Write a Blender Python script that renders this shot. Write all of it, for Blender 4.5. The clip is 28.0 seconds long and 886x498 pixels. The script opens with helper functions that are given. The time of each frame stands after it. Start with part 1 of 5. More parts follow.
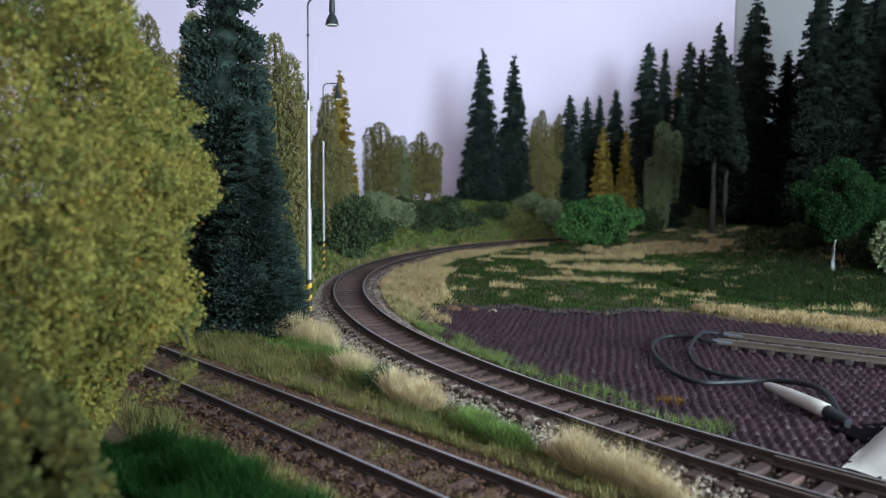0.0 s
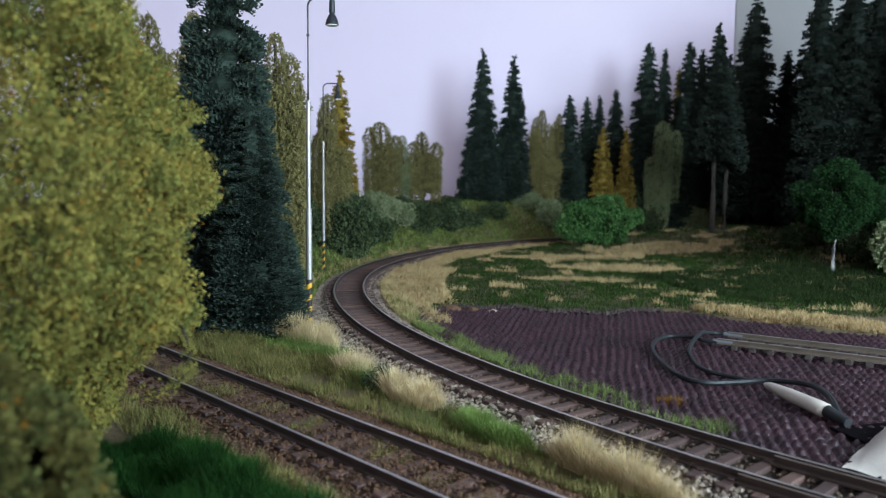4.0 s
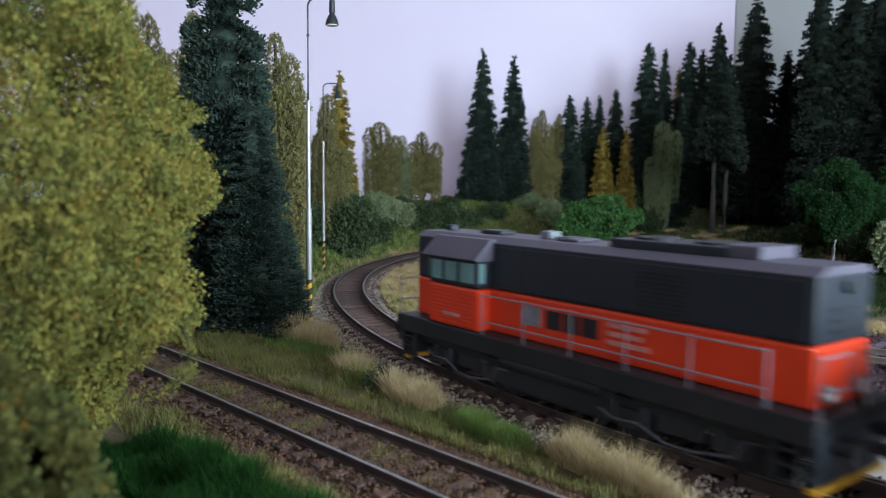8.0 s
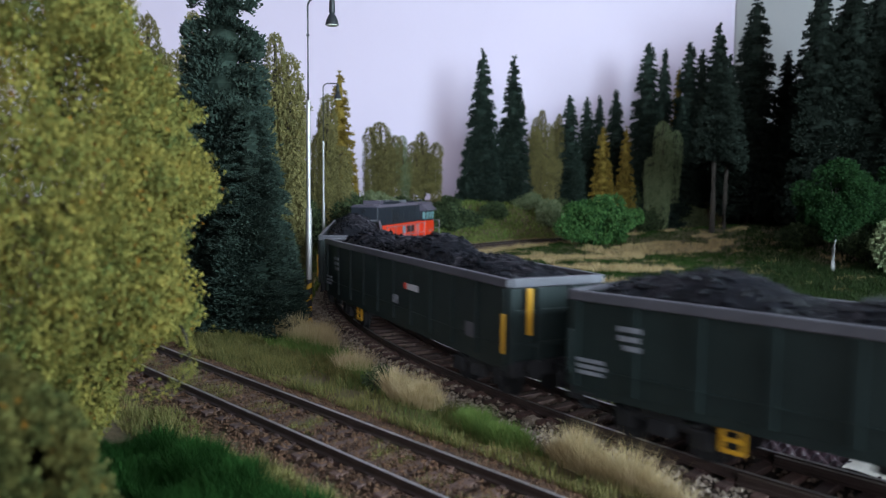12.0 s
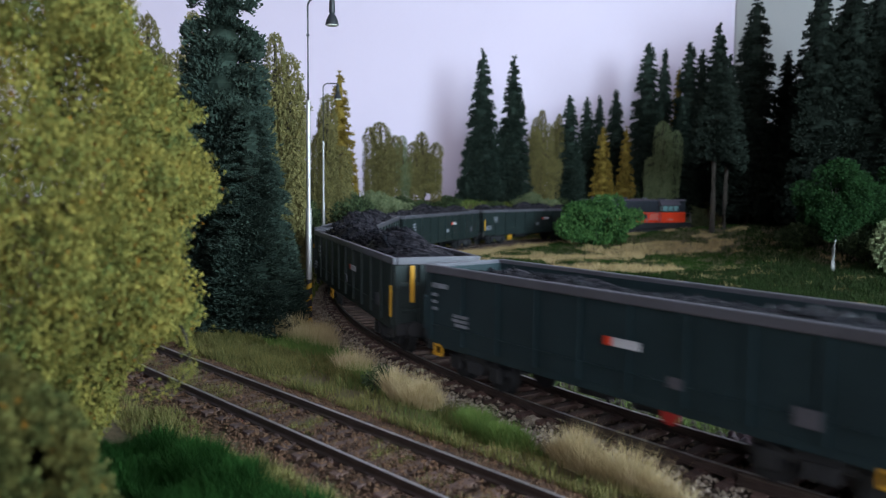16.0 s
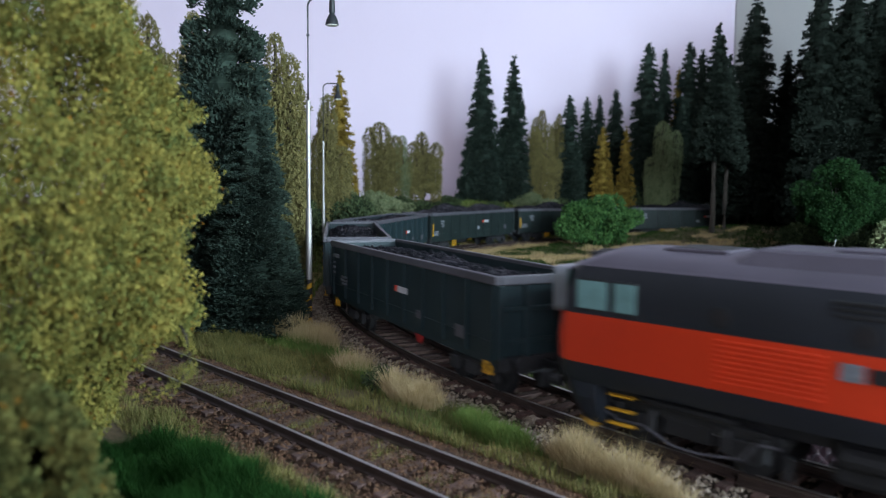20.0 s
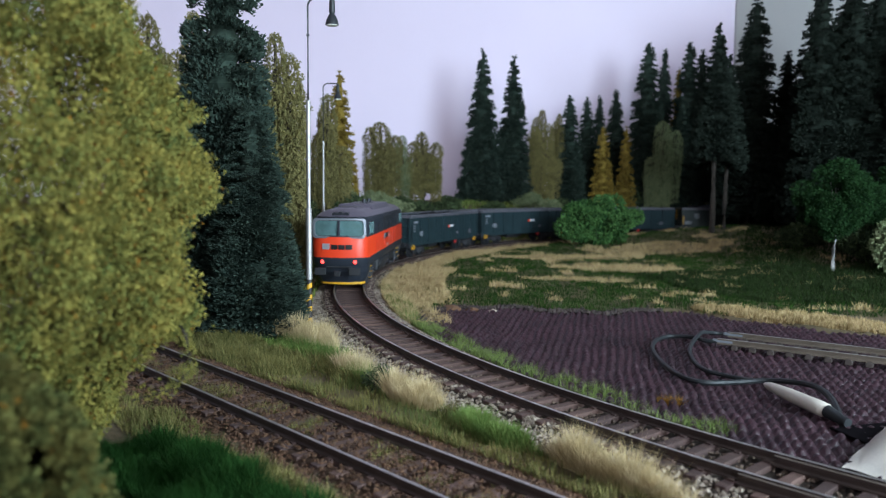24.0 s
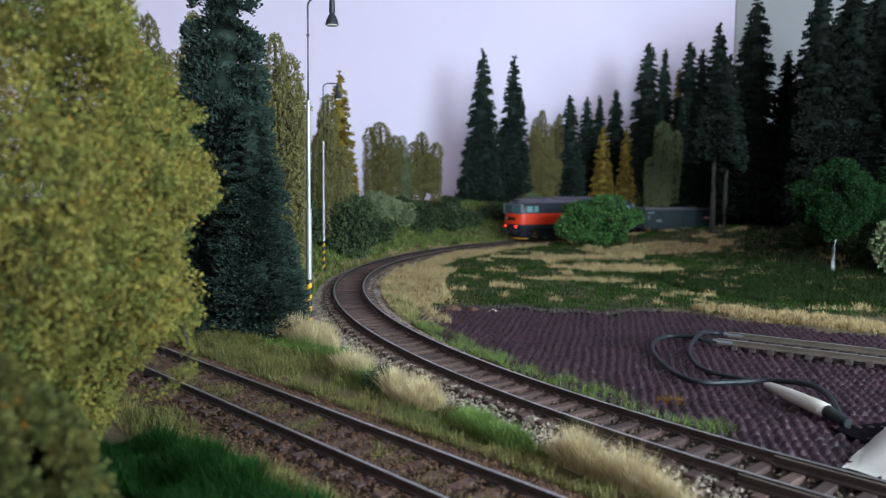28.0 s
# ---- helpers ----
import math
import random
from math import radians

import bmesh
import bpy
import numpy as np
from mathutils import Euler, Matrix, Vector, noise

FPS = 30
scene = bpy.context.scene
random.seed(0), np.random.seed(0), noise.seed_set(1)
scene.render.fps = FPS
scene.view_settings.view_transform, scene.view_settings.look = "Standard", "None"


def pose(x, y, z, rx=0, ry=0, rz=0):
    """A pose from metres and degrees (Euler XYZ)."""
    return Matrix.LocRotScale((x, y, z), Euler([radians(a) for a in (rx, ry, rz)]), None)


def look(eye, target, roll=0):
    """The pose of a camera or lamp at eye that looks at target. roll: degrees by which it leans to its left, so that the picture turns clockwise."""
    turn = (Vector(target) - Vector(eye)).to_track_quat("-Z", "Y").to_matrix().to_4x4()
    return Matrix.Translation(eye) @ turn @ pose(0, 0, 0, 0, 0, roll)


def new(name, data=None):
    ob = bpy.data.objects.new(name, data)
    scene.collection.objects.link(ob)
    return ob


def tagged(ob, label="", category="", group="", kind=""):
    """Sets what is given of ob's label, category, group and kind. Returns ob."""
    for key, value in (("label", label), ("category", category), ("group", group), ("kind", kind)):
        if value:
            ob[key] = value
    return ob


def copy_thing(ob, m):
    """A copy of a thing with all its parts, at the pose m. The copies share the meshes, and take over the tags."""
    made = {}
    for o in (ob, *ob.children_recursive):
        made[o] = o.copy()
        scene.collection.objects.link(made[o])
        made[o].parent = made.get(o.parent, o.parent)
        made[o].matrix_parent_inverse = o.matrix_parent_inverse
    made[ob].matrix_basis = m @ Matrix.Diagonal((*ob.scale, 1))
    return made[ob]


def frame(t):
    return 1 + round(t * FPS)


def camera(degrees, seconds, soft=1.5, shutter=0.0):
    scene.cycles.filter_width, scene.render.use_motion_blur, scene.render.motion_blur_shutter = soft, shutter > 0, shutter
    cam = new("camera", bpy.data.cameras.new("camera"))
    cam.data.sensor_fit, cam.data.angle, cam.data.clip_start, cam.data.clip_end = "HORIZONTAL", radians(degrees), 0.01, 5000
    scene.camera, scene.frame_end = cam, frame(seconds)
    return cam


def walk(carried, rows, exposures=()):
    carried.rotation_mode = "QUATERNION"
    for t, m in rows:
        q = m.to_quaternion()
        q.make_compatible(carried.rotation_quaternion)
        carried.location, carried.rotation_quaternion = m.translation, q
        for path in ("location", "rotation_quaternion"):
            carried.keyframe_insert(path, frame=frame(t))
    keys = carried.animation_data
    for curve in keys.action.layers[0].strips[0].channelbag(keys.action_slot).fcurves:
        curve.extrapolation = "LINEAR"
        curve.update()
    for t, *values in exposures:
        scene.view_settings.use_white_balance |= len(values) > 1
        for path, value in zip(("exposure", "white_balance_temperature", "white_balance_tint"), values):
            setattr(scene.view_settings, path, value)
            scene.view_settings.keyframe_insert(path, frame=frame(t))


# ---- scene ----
cam = camera(60.635, 28.0, soft=1.2, shutter=0.7)
EYE = (0.0, 0.0, 0.06135)
STAND = Matrix.Translation(EYE) @ Euler((radians(90 - 4.843), 0, 0)).to_matrix().to_4x4() @ pose(0, 0, 0, 0, 0, 0.5455)
cam.data.dof.use_dof, cam.data.dof.focus_distance, cam.data.dof.aperture_fstop = True, 0.29, 29.0
walk(cam, [(0.0, STAND), (28.0, STAND)], exposures=[(0.0, 0.0, 6500, 10), (28.0, 0.0, 6500, 10)])

# ---- light: an unseen key lamp to the right; an added fill lamp and sky in an invented window ----
world = bpy.data.worlds.new("world")
scene.world = world
world.use_nodes = True
sky = world.node_tree.nodes.new("ShaderNodeTexSky")
sky.sky_type, sky.sun_disc, sky.sun_elevation, sky.sun_rotation = "NISHITA", False, radians(40), radians(200)
world.node_tree.links.new(sky.outputs[0], world.node_tree.nodes["Background"].inputs[0])
world.node_tree.nodes["Background"].inputs[1].default_value = 0.12


def area_lamp(name, loc, target, sx, sy, power, colour):
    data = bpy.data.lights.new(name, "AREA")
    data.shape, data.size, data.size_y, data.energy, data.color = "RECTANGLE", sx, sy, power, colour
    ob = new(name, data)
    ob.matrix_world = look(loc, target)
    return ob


# key lamp added out of view; only its direction comes from the wall's shadows
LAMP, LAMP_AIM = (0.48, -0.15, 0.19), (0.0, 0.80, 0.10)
area_lamp("work_light", LAMP, LAMP_AIM, 0.36, 0.36, 14.0, (0.67, 0.86, 1.0))
# frontal fill lamp, added behind the camera so nothing in view goes black
area_lamp("fill_light", (0.10, -1.885, 0.51), (0.1, 0.6, 0.1), 0.98, 1.40, 20.0, (0.84, 0.86, 1.0))

# ---- small tools; lengths below are in millimetres ----
MM = 0.001
TAU = 2 * math.pi


def P(x, y, z, rz=0.0, rx=0.0, ry=0.0):
    return pose(x * MM, y * MM, z * MM, rx, ry, rz)


def part(name, bm, material, parent=None, label="", at=None, smooth=False):
    me = bpy.data.meshes.new(name)
    bmesh.ops.recalc_face_normals(bm, faces=bm.faces)
    bmesh.ops.scale(bm, vec=(MM, MM, MM), verts=bm.verts)
    bm.to_mesh(me)
    bm.free()
    if smooth:
        me.polygons.foreach_set("use_smooth", [True] * len(me.polygons))
        me.set_sharp_from_angle(angle=radians(35))
    me.materials.append(material)
    return place(name, me, parent, label, at)


def place(name, me, parent=None, label="", at=None):
    ob = new(name, me)
    if parent:
        ob.parent = parent
    if at is not None:
        ob.matrix_basis = at
    if label:
        ob["label"] = label
    return ob


def raw_mesh(name, verts, faces, material, smooth=False):
    """A mesh from arrays: verts (n, 3) in millimetres, faces (m, 3 or 4)."""
    verts, faces = np.asarray(verts, np.float32) * MM, np.asarray(faces, np.int32)
    me = bpy.data.meshes.new(name)
    k = faces.shape[1]
    me.vertices.add(len(verts))
    me.vertices.foreach_set("co", verts.ravel())
    me.loops.add(faces.size)
    me.loops.foreach_set("vertex_index", faces.ravel())
    me.polygons.add(len(faces))
    me.polygons.foreach_set("loop_start", np.arange(0, faces.size, k, dtype=np.int32))
    me.polygons.foreach_set("use_smooth", np.full(len(faces), smooth))
    me.update(calc_edges=True)
    me.materials.append(material)
    return me


def thing(name, at=None, **tags):
    ob = new(name)
    ob.empty_display_size = 0.01
    if at is not None:
        ob.matrix_basis = at
    return tagged(ob, **tags)


def box(bm, c, s, bevel=0.0, rz=0.0, ry=0.0, rx=0.0):
    m = Matrix.Translation(c) @ pose(0, 0, 0, rx, ry, rz) @ Matrix.Diagonal((*s, 1))
    vs = bmesh.ops.create_cube(bm, size=1.0, matrix=m)["verts"]
    if bevel:
        es = list({e for v in vs for e in v.link_edges})
        bmesh.ops.bevel(bm, geom=es, offset=bevel, segments=2, profile=0.5, affect="EDGES")


def rod(bm, a, b, r, r2=None, n=10):
    a, b = Vector(a), Vector(b)
    d = b - a
    m = Matrix.Translation((a + b) / 2) @ d.to_track_quat("Z", "Y").to_matrix().to_4x4()
    bmesh.ops.create_cone(bm, cap_ends=True, segments=n, radius1=r, radius2=r if r2 is None else r2, depth=d.length, matrix=m)


def tube(bm, pts, r, n=8):
    """A round bar along a line of points."""
    pts = [Vector(p) for p in pts]
    rings = []
    for i, p in enumerate(pts):
        d = (pts[min(i + 1, len(pts) - 1)] - pts[max(i - 1, 0)]).normalized()
        q = d.to_track_quat("Z", "Y")
        rr = r[i] if isinstance(r, (list, tuple)) else r
        rings.append([bm.verts.new(p + q @ Vector((rr * math.cos(TAU * k / n), rr * math.sin(TAU * k / n), 0))) for k in range(n)])
    for u, v in zip(rings, rings[1:]):
        for k in range(n):
            bm.faces.new((u[k], u[(k + 1) % n], v[(k + 1) % n], v[k]))
    bm.faces.new(rings[0])
    bm.faces.new(rings[-1])


def extrude(bm, outline, x0, x1):
    """A prism along x from an outline of (y, z)."""
    a = [bm.verts.new((x0, y, z)) for y, z in outline]
    b = [bm.verts.new((x1, y, z)) for y, z in outline]
    n = len(a)
    for i in range(n):
        bm.faces.new((a[i], a[(i + 1) % n], b[(i + 1) % n], b[i]))
    bm.faces.new(a)
    bm.faces.new(b)


def loft(bm, rings, caps=(True, True)):
    rr = [[bm.verts.new(v) for v in ring] for ring in rings]
    n = len(rr[0])
    for u, v in zip(rr, rr[1:]):
        for k in range(n):
            bm.faces.new((u[k], u[(k + 1) % n], v[(k + 1) % n], v[k]))
    if caps[0]:
        bm.faces.new(rr[0])
    if caps[1]:
        bm.faces.new(rr[-1])


def smooth(a, b, x):
    t = np.clip((x - a) / (b - a), 0, 1)
    return t * t * (3 - 2 * t)


LATTICE = np.random.default_rng(3).random((256, 256))


def vnoise(x, y, size):
    """Smooth noise, -1 to 1, with lumps of that size."""
    x, y = np.asarray(x) / size + 91.3, np.asarray(y) / size + 57.7
    i, j = np.floor(x).astype(int), np.floor(y).astype(int)
    u, v = x - i, y - j
    u, v = u * u * (3 - 2 * u), v * v * (3 - 2 * v)
    g = lambda a, b: LATTICE[a % 256, b % 256]
    return 2 * ((g(i, j) * (1 - u) + g(i + 1, j) * u) * (1 - v) + (g(i, j + 1) * (1 - u) + g(i + 1, j + 1) * u) * v) - 1


# ---- the line of the main track: bends in thousandths per millimetre ----
BENDS = [0.0, 2.5, 2.5, 0.0, 0.0, -1.84, -1.84, -1.93, -2.05, -2.40, -1.66, -2.30, -2.53, -2.69, -2.2, 0.0]
BEND_AT = [-1420, -1380, -470, -430, -170, -70, 0, 130, 260, 390, 520, 650, 780, 910, 1150, 1300]
LINE_S = np.arange(-2900.0, 2800.0, 2.0)
LINE_TH = np.cumsum(np.interp(LINE_S, BEND_AT, BENDS) * 1e-3 * 2.0)
LINE_TH += 2.2264 - np.interp(0, LINE_S, LINE_TH)
LINE_X, LINE_Y = np.cumsum(np.cos(LINE_TH)) * 2, np.cumsum(np.sin(LINE_TH)) * 2
LINE_X += 48.05 - np.interp(0, LINE_S, LINE_X)
LINE_Y += 195.1 - np.interp(0, LINE_S, LINE_Y)


def on_line(s, off=0.0):
    x, y, th = (np.interp(s, LINE_S, v) for v in (LINE_X, LINE_Y, LINE_TH))
    return x - np.sin(th) * off, y + np.cos(th) * off, th


# the siding in front: straight
SIDE_A, SIDE_B = np.array((75.0, 80.0)), np.array((-330.0, 501.5))
SIDE_LEN = float(np.hypot(*(SIDE_B - SIDE_A)))
SIDE_U = (SIDE_B - SIDE_A) / SIDE_LEN
SIDE_N = np.array((-SIDE_U[1], SIDE_U[0]))


def track_offset(x, y):
    """Signed distance from the main line (left of the way is positive), and how far along it."""
    x, y = np.asarray(x, float), np.asarray(y, float)
    k = slice(0, None, 6)
    X, Y, TH, S = LINE_X[k], LINE_Y[k], LINE_TH[k], LINE_S[k]
    out, along = np.empty(x.size), np.empty(x.size)
    xf, yf = x.ravel(), y.ravel()
    for a in range(0, x.size, 4000):
        xs, ys = xf[a:a + 4000, None], yf[a:a + 4000, None]
        i = np.argmin((xs - X) ** 2 + (ys - Y) ** 2, axis=1)
        out[a:a + 4000] = -(xs[:, 0] - X[i]) * np.sin(TH[i]) + (ys[:, 0] - Y[i]) * np.cos(TH[i])
        along[a:a + 4000] = S[i]
    return out.reshape(x.shape), along.reshape(x.shape)


def side_offset(x, y):
    return (np.asarray(x) - SIDE_A[0]) * SIDE_N[0] + (np.asarray(y) - SIDE_A[1]) * SIDE_N[1]


# the brown mat lies inside the curve
def mat_edge(x):
    """The mat's far edge."""
    return 402 + 7 * np.sin(np.asarray(x) / 17.0) + 3 * np.sin(np.asarray(x) / 5.0) - np.clip(np.asarray(x) - 118, 0, 400) * 0.72


def ground_z(x, y):
    x, y = np.asarray(x, float), np.asarray(y, float)
    off, s = track_offset(x, y)
    d = np.abs(off)
    z = -5.0 + 0.9 * vnoise(x, y, 34) + 0.5 * vnoise(x, y, 9)
    outer = off > 0
    rise = smooth(22, 140, off) * smooth(250, 620, s) * (36 + 52 * smooth(40, 420, x))
    z = z + np.where(outer, rise, 0) + np.where(outer, 2.5 * vnoise(x, y, 25) * smooth(30, 90, off), 0)
    z = z + np.where(outer, 7 * smooth(18, 60, off) * smooth(90, 240, s), 0)
    inner = smooth(14, 60, -off)
    swell = 15 * np.exp(-((x - 245) / 130) ** 2 - ((y - 830) / 75) ** 2) + 22 * smooth(200, 420, x) * smooth(430, 720, y)
    z = z + np.where(outer, 0, inner * swell)
    flat = smooth(0, 14, y - mat_edge(x)) + smooth(10, 0, -off) * 0
    inside_mat = (off < -18) & (y < mat_edge(x) + 6)
    z = np.where(inside_mat, -7.0, z)
    w = smooth(13, 27, d)
    z = -4.0 * (1 - w) + z * w
    w = smooth(13, 24, np.abs(side_offset(x, y)))
    z = np.where(y < 520, -4.0 * (1 - w) + z * w, z)
    return z

# ---- materials ----
def material(name, colour, rough=0.7, metal=0.0, vary=0.25, size=3.0, fine=0.6, bump=0.3, second=None, island=False, piece=False, spec=0.4, grain=None, glow=None, through_glass=0.0, spread=0.34):
    """A surface with lumps of colour of that size and grain of the fine size, both in millimetres."""
    m = bpy.data.materials.new(name)
    m.use_nodes = True
    nt = m.node_tree
    n, l = nt.nodes, nt.links
    b = n["Principled BSDF"]
    b.inputs["Roughness"].default_value, b.inputs["Metallic"].default_value = rough, metal
    b.inputs["Specular IOR Level"].default_value = spec
    co = n.new("ShaderNodeTexCoord")
    big = n.new("ShaderNodeTexNoise")
    big.inputs["Scale"].default_value, big.inputs["Detail"].default_value = 1000.0 / size, 4
    small = n.new("ShaderNodeTexNoise")
    small.inputs["Scale"].default_value, small.inputs["Detail"].default_value = 1000.0 / fine, 3
    vec = co.outputs["Object"]
    if grain:
        mp = n.new("ShaderNodeMapping")
        mp.inputs["Scale"].default_value = grain
        l.new(vec, mp.inputs["Vector"])
        vec = mp.outputs["Vector"]
    for t in (big, small):
        l.new(vec, t.inputs["Vector"])
    mix = n.new("ShaderNodeMix")
    mix.data_type = "RGBA"
    second = second or tuple(c * (1 - vary * 1.6) for c in colour)
    mix.inputs["A"].default_value, mix.inputs["B"].default_value = (*second, 1), (*colour, 1)
    ramp = n.new("ShaderNodeMapRange")
    ramp.inputs["From Min"].default_value, ramp.inputs["From Max"].default_value = 0.32, 0.62
    add = n.new("ShaderNodeMath")
    add.operation = "MULTIPLY_ADD"
    add.inputs[1].default_value, add.inputs[2].default_value = 0.4, 0.0
    l.new(small.outputs["Fac"], add.inputs[0])
    sum_ = n.new("ShaderNodeMath")
    sum_.operation = "MULTIPLY_ADD"
    sum_.inputs[1].default_value = 0.6
    l.new(big.outputs["Fac"], sum_.inputs[0])
    l.new(add.outputs[0], sum_.inputs[2])
    src = sum_.outputs[0]
    if island or piece:
        rnd = n.new("ShaderNodeNewGeometry").outputs["Random Per Island"] if island else n.new("ShaderNodeObjectInfo").outputs["Random"]
        mixr = n.new("ShaderNodeMath")
        mixr.operation = "MULTIPLY_ADD"
        mixr.inputs[1].default_value = spread
        half = n.new("ShaderNodeMath")
        half.operation = "MULTIPLY"
        half.inputs[1].default_value = 0.99 - spread
        l.new(src, half.inputs[0])
        l.new(rnd, mixr.inputs[0])
        l.new(half.outputs[0], mixr.inputs[2])
        src = mixr.outputs[0]
    l.new(src, ramp.inputs["Value"])
    l.new(ramp.outputs["Result"], mix.inputs["Factor"])
    l.new(mix.outputs["Result"], b.inputs["Base Color"])
    if bump:
        bp = n.new("ShaderNodeBump")
        bp.inputs["Strength"].default_value, bp.inputs["Distance"].default_value = bump, fine * 0.4 * MM
        l.new(small.outputs["Fac"], bp.inputs["Height"])
        l.new(bp.outputs["Normal"], b.inputs["Normal"])
        rr = n.new("ShaderNodeMapRange")
        rr.inputs["To Min"].default_value, rr.inputs["To Max"].default_value = max(0.03, rough - 0.12), min(1, rough + 0.1)
        l.new(small.outputs["Fac"], rr.inputs["Value"])
        l.new(rr.outputs["Result"], b.inputs["Roughness"])
    if glow:
        b.inputs["Emission Color"].default_value, b.inputs["Emission Strength"].default_value = (*glow[0], 1), glow[1]
    if through_glass:
        b.inputs["Transmission Weight"].default_value = through_glass
    return m


M_WALL = material("wall_paint", (0.87, 0.77, 0.92), 0.85, size=180, fine=1.6, vary=0.03, bump=0.12)
M_PIER = material("grey_plaster", (0.39, 0.385, 0.38), 0.85, size=160, fine=1.6, vary=0.05, bump=0.12)
M_ROOM = material("room_paint", (0.80, 0.79, 0.80), 0.9, size=200, fine=2, vary=0.04, bump=0.1)
M_BOARD = material("floor_boards", (0.22, 0.15, 0.10), 0.6, size=60, fine=4, vary=0.3, bump=0.2)
M_EARTH = material("earth", (0.13, 0.095, 0.055), 0.95, size=22, fine=1.1, vary=0.4, bump=0.8, second=(0.065, 0.055, 0.03), spec=0.15)
M_BALLAST = material("ballast", (0.052, 0.04, 0.032), 0.95, size=12, fine=0.8, vary=0.3, bump=0.8, second=(0.022, 0.016, 0.013), spec=0.15)
M_STONE = material("ballast_stone", (0.32, 0.265, 0.21), 0.9, size=5, fine=0.5, vary=0.4, bump=0.5, island=True, second=(0.1, 0.072, 0.056), spec=0.15)
M_BEDSTONE = material("dull_bed_stone", (0.170, 0.125, 0.095), 0.9, size=5, fine=0.5, vary=0.4, bump=0.5, island=True, second=(0.050, 0.034, 0.027), spec=0.15)
M_RUSTBED = material("rusty_bed", (0.0635, 0.0381, 0.0248), 0.95, size=14, fine=0.8, vary=0.3, bump=0.8, second=(0.0413, 0.0251, 0.0172), spec=0.15)
M_RUSTSTONE = material("rusty_stone", (0.1198, 0.0643, 0.0376), 0.9, size=5, fine=0.5, vary=0.4, bump=0.5, island=True, second=(0.0442, 0.0254, 0.0181), spec=0.15)
M_SLEEPER = material("sleeper_wood", (0.104, 0.059, 0.047), 0.85, size=4, fine=0.5, vary=0.4, bump=0.6, piece=True, second=(0.044, 0.025, 0.022), grain=(0.4, 2.5, 2.5))
M_RAIL = material("rusted_rail", (0.060, 0.040, 0.034), 0.6, metal=0.3, size=6, fine=0.4, vary=0.3, bump=0.3)
M_RAILTOP = material("worn_rail_head", (0.36, 0.335, 0.32), 0.32, metal=0.55, size=9, fine=0.4, vary=0.3, bump=0.15)
M_MAT = material("cork_brown", (0.037, 0.015, 0.0205), 0.48, size=17, fine=0.7, vary=0.45, bump=0.9, second=(0.012, 0.0052, 0.0075), spec=0.28)
M_CLOD = material("earth_clod", (0.06, 0.042, 0.036), 0.95, size=5, fine=0.5, vary=0.4, bump=0.5, island=True, second=(0.02, 0.015, 0.014))
M_STRAW = material("straw_grass", (0.47, 0.35, 0.185), 0.9, size=26, fine=6, vary=0.3, bump=0, island=True, second=(0.24, 0.165, 0.07), spec=0.08)
M_PALE = material("pale_grass", (0.6, 0.48, 0.28), 0.9, size=22, fine=6, vary=0.3, bump=0, island=True, second=(0.38, 0.28, 0.13), spec=0.08)
M_GRASS = material("green_grass", (0.15, 0.215, 0.055), 0.9, size=26, fine=6, vary=0.4, bump=0, island=True, second=(0.062, 0.12, 0.026), spec=0.08)
M_LUSH = material("lush_grass", (0.0158, 0.0504, 0.0094), 0.9, size=26, fine=6, vary=0.4, bump=0, island=True, second=(0.0072, 0.0324, 0.0058), spec=0.08)
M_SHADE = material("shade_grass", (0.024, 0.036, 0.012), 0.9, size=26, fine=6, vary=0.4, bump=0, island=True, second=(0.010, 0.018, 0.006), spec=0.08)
M_OLIVE = material("olive_grass", (0.215, 0.18, 0.066), 0.9, size=18, fine=6, vary=0.4, bump=0, island=True, second=(0.075, 0.088, 0.026), spec=0.08)
M_MEADOW = material("meadow_grass", (0.026, 0.06, 0.0095), 0.9, size=26, fine=6, vary=0.4, bump=0, island=True, second=(0.0085, 0.0215, 0.0045), spec=0.08)
M_VERGE = material("verge_grass", (0.16, 0.2, 0.062), 0.9, size=20, fine=6, vary=0.4, bump=0, island=True, second=(0.08, 0.115, 0.032), spec=0.08)
M_BANK = material("bank_grass", (0.1742, 0.2091, 0.0593), 0.9, size=30, fine=6, vary=0.4, bump=0, island=True, second=(0.0593, 0.0836, 0.0209), spec=0.08)
M_BARK = material("dark_bark", (0.034, 0.026, 0.02), 0.95, size=5, fine=0.8, vary=0.4, bump=0.8)
M_BIRCH = material("birch_bark", (0.36, 0.35, 0.33), 0.85, size=2.5, fine=0.6, vary=0.4, bump=0.5, second=(0.05, 0.05, 0.05))
M_SPRUCE = material("spruce_needles", (0.019, 0.0265, 0.02), 0.9, size=12, fine=3, vary=0.3, bump=0, island=True, second=(0.0075, 0.0115, 0.008), spec=0.1, spread=0.22)
M_FIR = material("blue_green_needles", (0.04, 0.06, 0.045), 0.9, size=12, fine=3, vary=0.3, bump=0, island=True, second=(0.009, 0.017, 0.0135), spec=0.1, spread=0.25)
M_OCHRE = material("ochre_needles", (0.250, 0.181, 0.037), 0.9, size=12, fine=3, vary=0.3, bump=0, island=True, second=(0.125, 0.081, 0.019), spec=0.1)
M_YELLOW = material("yellow_flock", (0.215, 0.175, 0.04), 0.9, size=5, fine=4.0, vary=0.3, bump=0, island=True, second=(0.05, 0.072, 0.02), spec=0.1, spread=0.15)
M_BUSH_SHADE = material("shaded_olive_flock", (0.085, 0.074, 0.02), 0.9, size=7, fine=4.0, vary=0.3, bump=0, island=True, second=(0.022, 0.034, 0.01), spec=0.1, spread=0.15)
